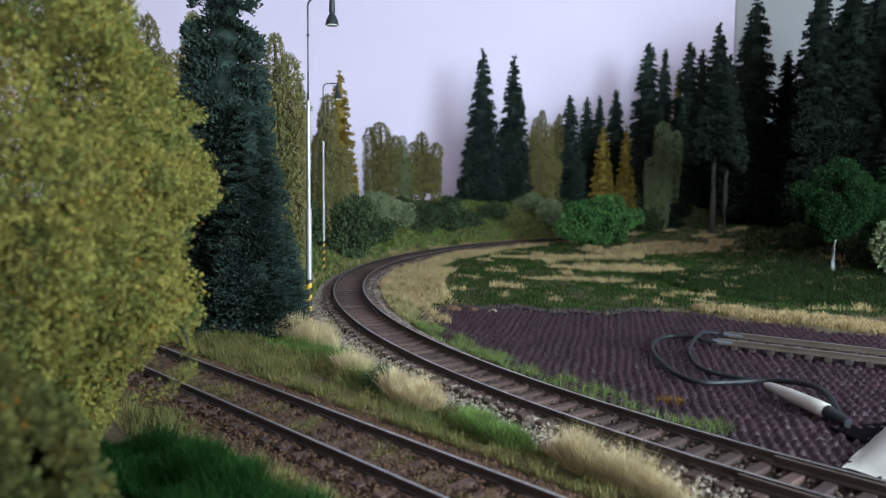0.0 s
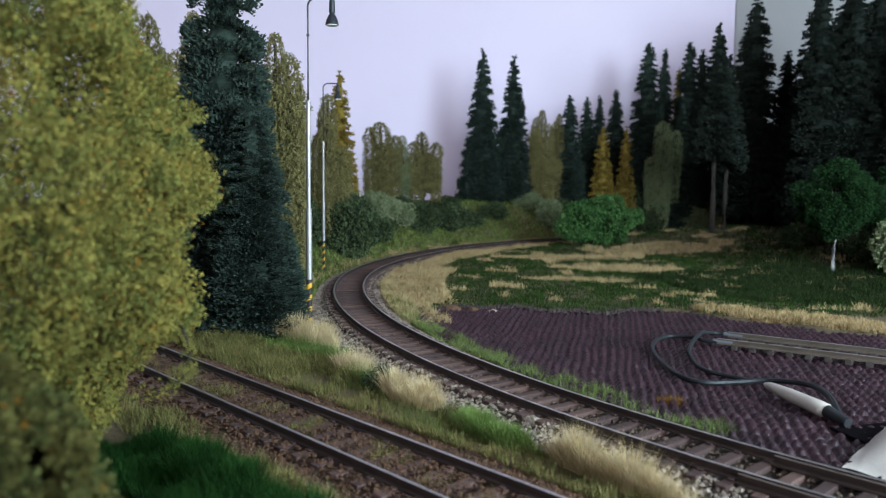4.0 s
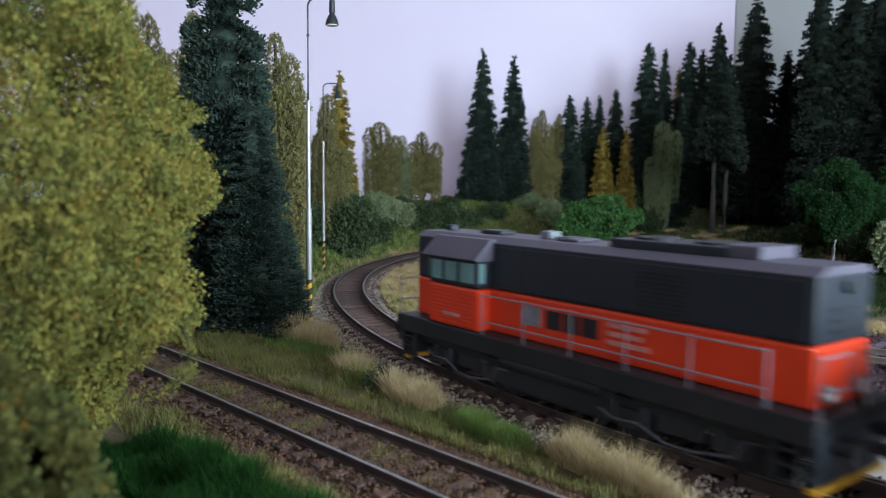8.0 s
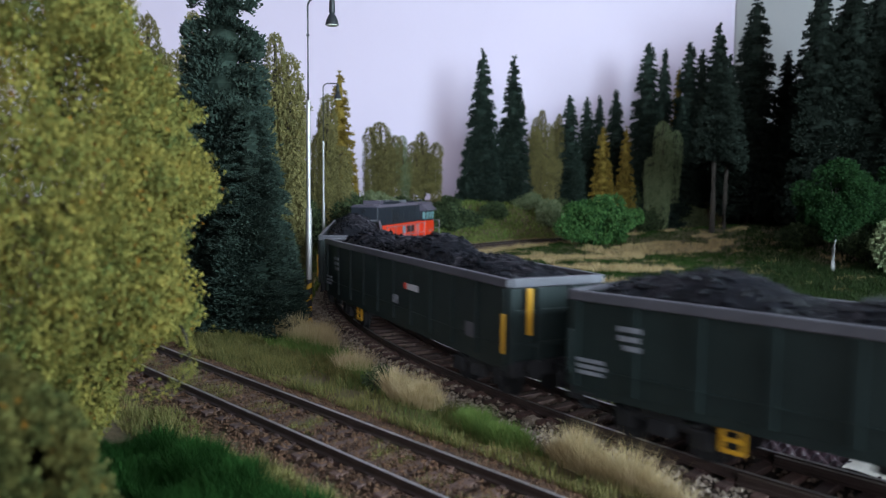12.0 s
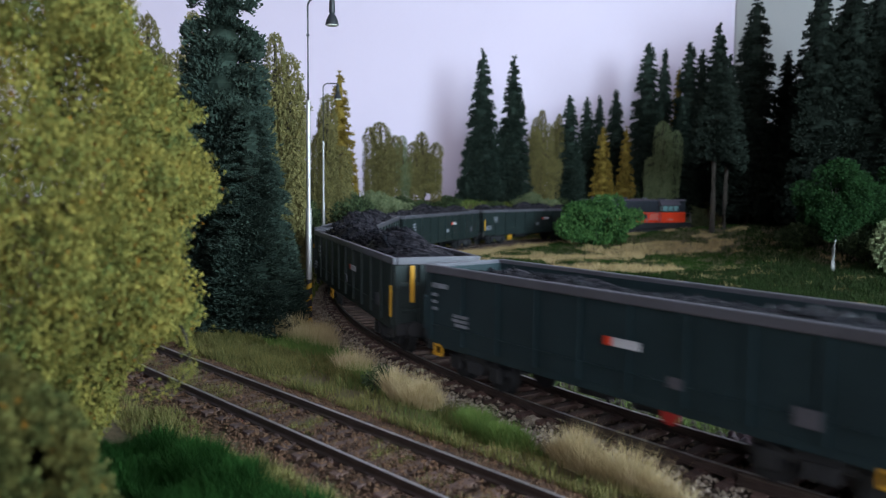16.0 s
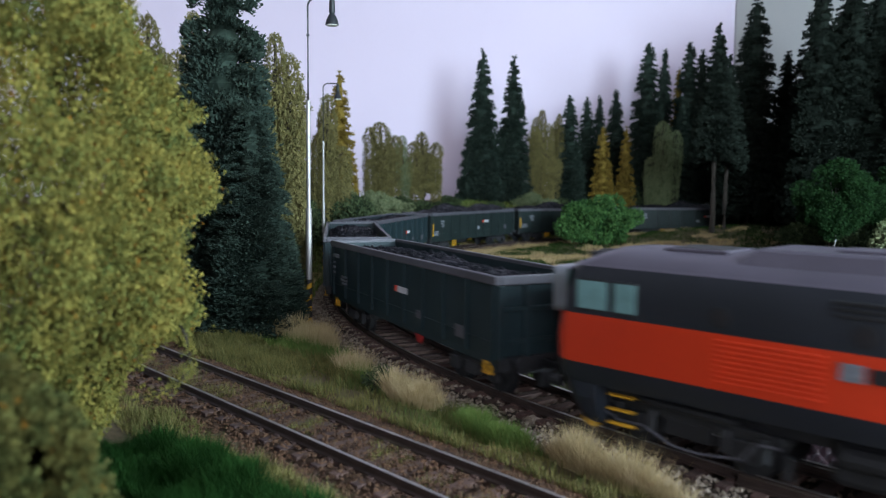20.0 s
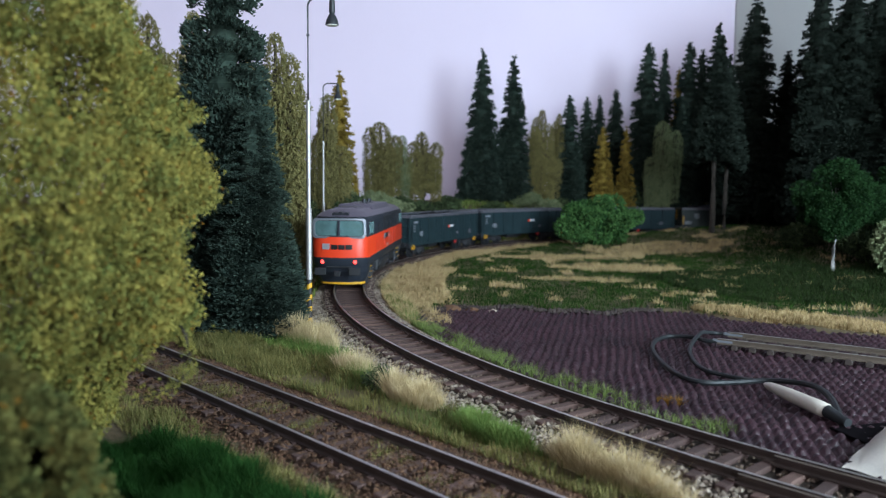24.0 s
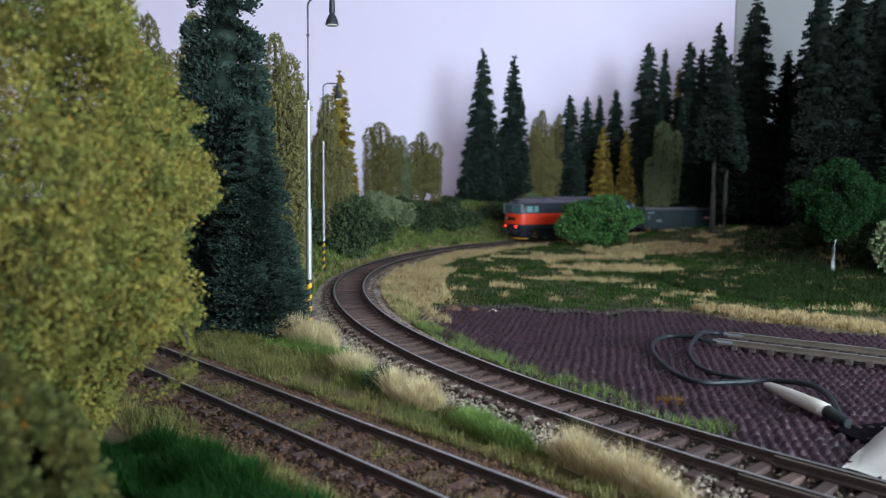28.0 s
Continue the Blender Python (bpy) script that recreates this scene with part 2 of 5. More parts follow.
M_RUSSET = material("russet_flock", (0.220, 0.105, 0.017), 0.9, size=16, fine=4.0, vary=0.3, bump=0, island=True, second=(0.110, 0.055, 0.011), spec=0.1)
M_LEAFOLIVE = material("olive_flock", (0.215, 0.185, 0.072), 0.9, size=10, fine=3, vary=0.3, bump=0, island=True, second=(0.085, 0.082, 0.032), spec=0.1, spread=0.2)
M_LEAFGREY = material("grey_green_flock", (0.225, 0.26, 0.135), 0.9, size=10, fine=3, vary=0.3, bump=0, island=True, second=(0.075, 0.1, 0.05), spec=0.1, spread=0.2)
M_LEAFGREEN = material("green_flock", (0.0145, 0.042, 0.0115), 0.9, size=10, fine=3, vary=0.3, bump=0, island=True, second=(0.0045, 0.016, 0.005), spec=0.1)
M_BUSH = material("bush_flock", (0.072, 0.158, 0.045), 0.9, size=10, fine=3, vary=0.3, bump=0, island=True, second=(0.013, 0.045, 0.013), spec=0.1)
M_LEAFDARK = material("dark_green_flock", (0.0790, 0.1080, 0.0476), 0.9, size=10, fine=3, vary=0.3, bump=0, island=True, second=(0.0076, 0.0170, 0.0093), spec=0.1)
M_ORANGE = material("orange_paint", (0.67, 0.047, 0.013), 0.42, size=25, fine=0.7, vary=0.06, bump=0.05)
M_GREY = material("dark_grey_paint", (0.019, 0.023, 0.031), 0.45, size=25, fine=0.7, vary=0.12, bump=0.05)
M_ROOF = material("grey_roof_paint", (0.085, 0.074, 0.098), 0.5, size=20, fine=0.7, vary=0.15, bump=0.06)
M_UNDER = material("black_frame", (0.019, 0.02, 0.0225), 0.6, size=10, fine=0.6, vary=0.35, bump=0.2)
M_RAILING = material("handrail_paint", (0.22, 0.2, 0.23), 0.5, size=9, fine=0.6, vary=0.1, bump=0.05)
M_YELLOWP = material("yellow_paint", (0.58, 0.3, 0.02), 0.5, size=9, fine=0.6, vary=0.12, bump=0.05)
M_REDP = material("red_paint", (0.33, 0.02, 0.018), 0.5, size=9, fine=0.6, vary=0.12, bump=0.05)
M_WHITEP = material("white_marking", (0.52, 0.52, 0.55), 0.6, size=6, fine=0.5, vary=0.15, bump=0.05)
M_FADED = material("faded_marking", (0.23, 0.245, 0.275), 0.6, size=3, fine=0.5, vary=0.35, bump=0.05)
M_LOGO = material("pink_marking", (0.55, 0.22, 0.19), 0.6, size=3, fine=0.5, vary=0.2, bump=0.05)
M_BLACKP = material("black_marking", (0.02, 0.018, 0.02), 0.5, size=6, fine=0.5, vary=0.1, bump=0.05)
M_WAGON = material("dark_green_wagon_paint", (0.0165, 0.0265, 0.0255), 0.5, size=14, fine=0.7, vary=0.22, bump=0.08, spec=0.28)
M_WAGONB = material("blue_green_wagon_paint", (0.0155, 0.0315, 0.0365), 0.5, size=14, fine=0.7, vary=0.22, bump=0.08, spec=0.28)
M_RIM = material("grey_wagon_rim", (0.092, 0.09, 0.106), 0.5, size=12, fine=0.6, vary=0.2, bump=0.08)
M_COAL = material("coal", (0.0075, 0.008, 0.0115), 0.5, size=3, fine=0.7, vary=0.4, bump=0.8, spec=0.18)
# opaque glass; its pale teal stands in for light seen through the cab
M_GLASS = material("loco_glass", (0.16, 0.29, 0.29), 0.12, size=9, fine=3, vary=0.2, bump=0, spec=0.35)
M_SILVER = material("silver_frame", (0.21, 0.225, 0.25), 0.35, metal=0.4, size=9, fine=0.6, vary=0.1, bump=0.05)
M_TAIL = material("red_lamp", (0.8, 0.05, 0.04), 0.3, size=2, fine=1, vary=0.05, bump=0, glow=((1.0, 0.035, 0.03), 7.0))
M_WARM = material("clear_lamp", (0.85, 0.83, 0.75), 0.2, size=2, fine=1, vary=0.05, bump=0)
M_POLE = material("aluminium_pole", (0.42, 0.4, 0.385), 0.5, metal=0.75, size=5, fine=0.5, vary=0.15, bump=0.08)
M_LAMPGREY = material("lamp_head_grey", (0.013, 0.015, 0.019), 0.5, size=4, fine=0.5, vary=0.15, bump=0.08)
M_CABLE = material("black_cable", (0.012, 0.0145, 0.016), 0.58, size=6, fine=0.6, vary=0.2, bump=0.1)
M_PLUG = material("cream_plastic", (0.496, 0.448, 0.384), 0.5, size=8, fine=0.6, vary=0.1, bump=0.1)
M_PLASTER = material("white_plaster", (0.86, 0.80, 0.73), 0.85, size=8, fine=0.7, vary=0.1, bump=0.3)
M_BRASS = material("bare_rail", (0.15, 0.118, 0.092), 0.4, metal=0.45, size=6, fine=0.5, vary=0.2, bump=0.1)
M_TIE = material("plastic_sleeper", (0.05, 0.036, 0.03), 0.7, size=4, fine=0.5, vary=0.25, bump=0.2)
M_HOLE = material("hole_shade_black", (0.008, 0.007, 0.008), 0.95, spec=0.0, size=4, fine=0.6, vary=0.2, bump=0.2)

# ---- the room round the layout; unseen walls and ceiling are added, sized and painted for bounced light ----
def slab(name, c, s, material_, label, kind="structure"):
    bm = bmesh.new()
    box(bm, c, s)
    return tagged(part(name, bm, material_), label=label, kind=kind, category=name.split("_")[0])


WALL_Y = 1133.0
slab("wall_north", (-485.5, WALL_Y + 60, 300), (1819, 120, 2400), M_WALL, "smooth lilac white wall behind the model landscape")
slab("wall_pier", (1114.5, WALL_Y + 74, 300), (1381, 160, 2400), M_PIER, "grey plastered wall pier beside the lilac wall")
slab("wall_west", (-1395, -325, 300), (120, 3150, 2400), M_ROOM, "plain unseen wall added to close the room and bounce light")
slab("wall_south", (-965, -1960, 300), (1070, 120, 2400), M_ROOM, "plain wall beside the window")
slab("wall_south", (1265, -1960, 300), (1270, 120, 2400), M_ROOM, "plain wall beside the window")
slab("wall_south", (100, -1960, -560), (1060, 120, 680), M_ROOM, "plain wall under the window")
slab("wall_south", (100, -1960, 1375), (1060, 120, 250), M_ROOM, "plain wall over the window")
slab("ceiling", (200, -330, 1550), (3500, 3340, 100), M_ROOM, "plain white ceiling, unseen, added for bounced light")
slab("floor", (200, -330, -950), (3500, 3340, 100), M_BOARD, "dark wooden floor of the room")
slab("wall_east", (1760, -325, 300), (120, 3150, 2400), M_ROOM, "plain unseen wall added to close the room and bounce light")
# unseen window, made up as an opening for the fill lamp
win = tagged(new("window_1"), label="white framed window invented behind the camera to hold the fill lamp", kind="structure", category="window")
for c, s in (((-410, -1945, 515), (40, 60, 1470)), ((610, -1945, 515), (40, 60, 1470)), ((100, -1945, -200), (980, 60, 40)), ((100, -1945, 1230), (980, 60, 40))):
    bm = bmesh.new()
    box(bm, c, s, 3)
    part("window_frame", bm, M_PLASTER, win)

# ---- ground: one sheet, finer where the line runs ----
gx = np.unique(np.concatenate([np.arange(-1330, -420, 70), np.arange(-420, -150, 10), np.arange(-150, 260, 4), np.arange(260, 640, 8), np.arange(640, 1700, 70)]))
gy = np.unique(np.concatenate([np.arange(-1300, 40, 70), np.arange(40, 120, 10), np.arange(120, 460, 4), np.arange(460, 1132, 7)]))
GX, GY = np.meshgrid(gx, gy)
GZ = ground_z(GX, GY)
nx, ny = len(gx), len(gy)
ii = np.arange(nx * ny).reshape(ny, nx)
quads = np.stack([ii[:-1, :-1], ii[:-1, 1:], ii[1:, 1:], ii[1:, :-1]], -1).reshape(-1, 4)
me = raw_mesh("ground", np.stack([GX, GY, GZ], -1).reshape(-1, 3), quads, M_EARTH, True)
tagged(new("ground", me), label="earth-brown modelled ground with green stains", kind="structure", category="ground")
slab("layout_table", (185, -35, -70), (3030, 2530, 90), M_BOARD, "wooden board that carries the model landscape")

# the brown pitted mat inside the curve: rows of small lumps
mx, my = np.meshgrid(np.concatenate([np.arange(-30, 205, 0.62), np.arange(205, 420, 3.0)]), np.concatenate([np.arange(110, 170, 2.0), np.arange(170, 420, 0.62)]))
off, along = track_offset(mx, my)
keep = (off < -21 - 1.5 * vnoise(mx, my, 9)) & (my < mat_edge(mx) + 2 * vnoise(mx, my, 6))
u, v = (mx * 0.99 + my * 0.12) + 0.7 * vnoise(mx, my, 16), (-mx * 0.12 + my * 0.99) + 0.7 * vnoise(mx + 70, my, 18)
row = np.floor(v / 4.8)
lump = np.abs(np.sin((u + (row % 2) * 1.7 + 0.25 * vnoise(mx, my, 7)) * math.pi / 3.4)) ** 0.6 * np.abs(np.sin(v * math.pi / 4.8))
mz = -7.6 + 3.1 * lump ** 0.7 + 0.45 * vnoise(mx, my, 2.2) + 0.5 * vnoise(mx, my, 40)
n_r, n_c = mx.shape
ii = np.arange(mx.size).reshape(n_r, n_c)
q = np.stack([ii[:-1, :-1], ii[:-1, 1:], ii[1:, 1:], ii[1:, :-1]], -1)
k = keep[:-1, :-1] & keep[:-1, 1:] & keep[1:, 1:] & keep[1:, :-1]
q = q[k]
used = np.unique(q)
back = np.full(mx.size, -1)
back[used] = np.arange(used.size)
me = raw_mesh("brown_mat", np.stack([mx, my, mz], -1).reshape(-1, 3)[used], back[q], M_MAT, True)
tagged(new("brown_mat", me), label="dark brown pitted mat laid flat inside the curve", category="mat")


# ---- tracks ----
RAIL_PROFILE = [(-1.0, -2.3), (1.0, -2.3), (1.0, -1.95), (0.28, -1.7), (0.28, -0.8), (0.5, -0.6), (0.5, -0.06), (-0.5, -0.06), (-0.5, -0.6), (-0.28, -0.8), (-0.28, -1.7), (-1.0, -1.95)]
HEAD_PROFILE = [(-0.47, -0.1), (0.47, -0.1), (0.47, -0.03), (0.33, 0.02), (-0.33, 0.02), (-0.47, -0.03)]


def sweep(bm, profile, stations):
    """stations: (x, y, heading) along a rail."""
    rings = []
    for x, y, th in stations:
        rings.append([(x - math.sin(th) * a, y + math.cos(th) * a, z) for a, z in profile])
    loft(bm, rings)


def rail(stations, parent, foot=M_RAIL, head=M_RAILTOP):
    bm = bmesh.new()
    sweep(bm, RAIL_PROFILE, stations)
    r = part("rail", bm, foot, parent)
    bm = bmesh.new()
    sweep(bm, HEAD_PROFILE, stations)
    part("rail_head", bm, head, r, "worn bright running surface")
    return r


def sleeper_mesh(w, length, h, mat_):
    bm = bmesh.new()
    box(bm, (0, 0, 0), (w, length, h), 0.22)
    for y in (-8.6, 8.6):
        for e in (-1.5, 1.5):
            box(bm, (0, y + e, h / 2 + 0.12), (1.6, 1.0, 0.5))
    bmesh.ops.scale(bm, vec=(MM, MM, MM), verts=bm.verts)
    me = bpy.data.meshes.new("sleeper")
    bm.to_mesh(me)
    bm.free()
    me.materials.append(mat_)
    return me


SLEEPER = sleeper_mesh(2.9, 29.0, 2.0, M_SLEEPER)
main = thing("railway_track", label="curved single railway track with rusty rails on wooden sleepers", category="railway track")
st = np.concatenate([np.arange(-2700, -180, 30), np.arange(-180, 1020, 8), np.arange(1020, 2700, 40)])
for o in (-8.6, 8.6):
    x, y, th = on_line(st, o)
    rail(list(zip(x, y, th)), main)
r_s = np.random.default_rng(11)
for s in np.arange(-150, 1010, 7.6):
    x, y, th = on_line(s)
    place("sleeper", SLEEPER, main, at=P(x + r_s.normal(0, 0.15), y + r_s.normal(0, 0.15), -3.3, math.degrees(th) + r_s.normal(0, 0.8)))
# check rails at the crossing
for o in (-6.3, 10.7):
    x, y, th = on_line(np.arange(-125, -36, 3), o)
    rail(list(zip(x, y, th)), main, M_RAIL, M_BRASS)

siding = thing("siding_track", label="straight weathered siding track half grown over", category="railway track")
SIDE_TH = math.atan2(SIDE_U[1], SIDE_U[0])
for o in (-8.6, 8.6):
    a, b = SIDE_A + SIDE_N * o, SIDE_B + SIDE_N * o
    rail([(*(a + (b - a) * f), SIDE_TH) for f in np.linspace(0, 1, 12)], siding)
for d in np.arange(6, SIDE_LEN, 7.6):
    x, y = SIDE_A + SIDE_U * d
    place("sleeper", SLEEPER, siding, at=P(x, y, -3.3, math.degrees(SIDE_TH) + r_s.normal(0, 1.0)))


def bed(name, stations, mat_, label, half=13.5, top=-2.9):
    """The heaped bed under a track."""
    rings = []
    ts = np.linspace(-1, 1, 23)
    V, rows = [], len(stations)
    for x, y, th in stations:
        w = np.abs(ts) * (half + 7)
        z = np.where(w < 10.5, top - 0.9, np.where(w < half, top, top - (w - half) * 0.42)) + 0.35 * vnoise(x - np.sin(th) * ts * 20, y + np.cos(th) * ts * 20, 2.3)
        V.append(np.stack([x - math.sin(th) * ts * (half + 7), y + math.cos(th) * ts * (half + 7), z], -1))
    V = np.concatenate(V)
    ii = np.arange(len(V)).reshape(rows, 23)
    q = np.stack([ii[:-1, :-1], ii[:-1, 1:], ii[1:, 1:], ii[1:, :-1]], -1).reshape(-1, 4)
    return tagged(new(name, raw_mesh(name, V, q, mat_, True)), label=label, kind="structure", category="track bed")


st = np.concatenate([np.arange(-2700, -180, 30), np.arange(-180, 1020, 3), np.arange(1020, 2700, 40)])
x, y, th = on_line(st)
# bed colour is darkened to give the deep shade between the sleepers
bed("ballast_bed", list(zip(x, y, th)), M_BALLAST, "brown ballast bed under the curved track, darkened for shade between sleepers")
ds = np.arange(0, SIDE_LEN, 3)
bed("siding_bed", [(*(SIDE_A + SIDE_U * d), SIDE_TH) for d in ds], M_RUSTBED, "rust-brown bed under the siding", 13.0, -2.85)


def stones(name, cx, cy, cz, size, mat_, label, seed):
    """Loose broken stones, one small rough body each."""
    r = np.random.default_rng(seed)
    n = len(cx)
    base = np.array([(1, 0, 0), (-1, 0, 0), (0, 1, 0), (0, -1, 0), (0, 0, 1), (0, 0, -1)], float)
    tri = np.array([(0, 2, 4), (2, 1, 4), (1, 3, 4), (3, 0, 4), (2, 0, 5), (1, 2, 5), (3, 1, 5), (0, 3, 5)])
    a = r.random(n) * TAU
    V = base[None] * (size * r.uniform(0.5, 1.2, n))[:, None, None] * r.uniform(0.6, 1.25, (n, 6, 1))
    V[:, :, 2] *= 0.7
    V += r.normal(0, 0.12, V.shape) * size
    ca, sa = np.cos(a)[:, None], np.sin(a)[:, None]
    V = np.stack([V[:, :, 0] * ca - V[:, :, 1] * sa, V[:, :, 0] * sa + V[:, :, 1] * ca, V[:, :, 2]], -1)
    V += np.stack([cx, cy, cz], -1)[:, None]
    F = tri[None] + (np.arange(n) * 6)[:, None, None]
    return tagged(new(name, raw_mesh(name, V.reshape(-1, 3), F.reshape(-1, 3), mat_)), label=label, kind="stuff", category="stones")


n = 34000
s = np.concatenate([r_s.uniform(-150, 420, 28000), r_s.uniform(420, 1000, 6000)])
o = r_s.uniform(-22, 28, n)
x, y, _ = on_line(s, o)
z = np.where(np.abs(o) < 10.5, -3.3, np.where(np.abs(o) < 13.5, -2.8, -2.9 - (np.abs(o) - 13.5) * 0.42))
near_rail = np.abs(np.abs(o) - 8.6) < 1.3
z = np.where(np.abs(o) > 16, np.maximum(z, ground_z(x, y) + 0.2), z)
gap = np.abs((s + 153.8) % 7.6 - 3.8) > 1.6
ok = ~near_rail & (gap | (np.abs(o) > 14.6)) & ~((np.abs(o) < 8) & (r_s.random(n) < 0.6))
out_ = ok & (np.abs(o) > 10.5)
stones("ballast_stones", x[out_], y[out_], z[out_], 0.85, M_STONE, "loose pale ballast stones along the curve", 21)
in_ = ok & (np.abs(o) <= 10.5)
stones("bed_stones", x[in_], y[in_], z[in_], 0.75, M_BEDSTONE, "dull brown stones between the sleepers of the curve", 24)
n = 30000
d, o = r_s.uniform(40, 420, n), r_s.uniform(-27, 30, n)
xy = SIDE_A + d[:, None] * SIDE_U + o[:, None] * SIDE_N
z = np.where(np.abs(o) < 13, -2.35, -2.6 - (np.abs(o) - 13) * 0.26)
z = np.where(np.abs(o) > 15, np.maximum(z, ground_z(xy[:, 0], xy[:, 1]) + 0.2), z)
gap = np.abs((d + 1.6 - 3.8 + 3.8) % 7.6 - 3.8) > 1.5
ok = (np.abs(np.abs(o) - 8.6) > 1.3) & (gap | (np.abs(o) > 14.6) | (r_s.random(n) < 0.5))
stones("siding_stones", xy[ok, 0], xy[ok, 1], z[ok], 0.62, M_RUSTSTONE, "loose rust-brown stones along the siding", 22)

# ---- plants ----
def flecks(pts, dirs, length, width, r):
    """Small pointed leaves or needle tufts: one two-faced kite each, at pts along dirs."""
    n = len(pts)
    dirs = dirs / (np.linalg.norm(dirs, axis=1, keepdims=True) + 1e-9)
    other = np.cross(dirs, r.normal(size=(n, 3)))
    other /= np.linalg.norm(other, axis=1, keepdims=True) + 1e-9
    L, W = np.broadcast_to(length, n)[:, None] * r.uniform(0.6, 1.3, (n, 1)), np.broadcast_to(width, n)[:, None] * r.uniform(0.6, 1.3, (n, 1))
    up = np.cross(dirs, other) * W * 0.35
    a, b = pts, pts + dirs * L
    c, d = pts + dirs * L * 0.5 + other * W * 0.5 + up, pts + dirs * L * 0.5 - other * W * 0.5 + up
    V = np.stack([a, c, b, d], 1).reshape(-1, 3)
    k = np.arange(n)[:, None] * 4
    F = np.concatenate([k + [0, 1, 2], k + [0, 2, 3]], 1).reshape(-1, 3)
    return V, F


def blades(name, x, y, length, mat_, label, seed, width=0.1, lean=1.0, category="grass"):
    """Grass: thin tapered blades standing on the ground."""
    r = np.random.default_rng(seed)
    z = ground_z(x, y) - 0.4
    n = len(x)
    a = r.random(n) * TAU
    L = length * r.uniform(0.35, 1.2, n) * (0.8 + 0.45 * vnoise(x + 50, y, 6))
    tip = np.stack([x + np.cos(a) * L * lean * r.random(n), y + np.sin(a) * L * lean * r.random(n), z + L], -1)
    w = np.stack([np.cos(a + 1.57), np.sin(a + 1.57), 0 * a], -1) * width
    foot = np.stack([x, y, z], -1)
    mid = foot * 0.5 + tip * 0.5 - np.stack([np.cos(a), np.sin(a), 0 * a], -1) * (L * 0.06)[:, None]
    V = np.stack([foot - w, foot + w, mid + w * 0.8, tip, mid - w * 0.8], 1).reshape(-1, 3)
    k = np.arange(n)[:, None] * 5
    F = np.concatenate([k + [0, 1, 2], k + [0, 2, 4], k + [4, 2, 3]], 1).reshape(-1, 3)
    return tagged(new(name, raw_mesh(name, V, F, mat_)), label=label, kind="stuff", category=category)


def scatter(n, cx, cy, rx, ry, seed, rot=0.0, clump=9.0, keep=0.15):
    """Points in an uneven oval, thinned into clumps."""
    r = np.random.default_rng(seed)
    a, q = r.random(n) * TAU, np.sqrt(r.random(n))
    u, v = np.cos(a) * q * rx, np.sin(a) * q * ry
    c, s = math.cos(radians(rot)), math.sin(radians(rot))
    x, y = cx + u * c - v * s, cy + u * s + v * c
    ok = vnoise(x + seed * 7, y, clump) + r.normal(0, 0.25, n) > keep - 0.5 + 0.5 * q ** 3
    x, y = x[ok], y[ok]
    ok = (np.abs(track_offset(x, y)[0]) > 26) & (np.abs(side_offset(x, y)) > 13.5)
    return x[ok], y[ok]


def along_main(n, s0, s1, o0, o1, seed, clump=12.0, keep=-0.1):
    r = np.random.default_rng(seed)
    s, o = r.uniform(s0, s1, n), r.uniform(o0, o1, n)
    x, y, _ = on_line(s, o)
    ok = vnoise(x + seed * 5, y, clump) + r.normal(0, 0.3, n) > keep
    ok &= np.abs(side_offset(x, y)) > 13
    return x[ok], y[ok]


def tree_trunk(h, r0, r1, r, mat_, tree, lean=0.02, name="trunk", limbs=(), z0=-3.0):
    bm = bmesh.new()
    pts = [(r.normal(0, lean) * h * f, r.normal(0, lean) * h * f, z0 + (h - z0) * f) for f in np.linspace(0, 1, 7)]
    pts[0] = (0, 0, z0)
    tube(bm, pts, [float(r0 + (r1 - r0) * f) for f in np.linspace(0, 1, 7)], 8)
    part(name, bm, mat_, tree, smooth=True)
    for a, b, q in limbs:
        bm = bmesh.new()
        tube(bm, [a, (Vector(a) + Vector(b)) / 2 + Vector((0, 0, 2)), b], [q, q * 0.75, q * 0.4], 6)
        part("limb", bm, mat_, tree, smooth=True)


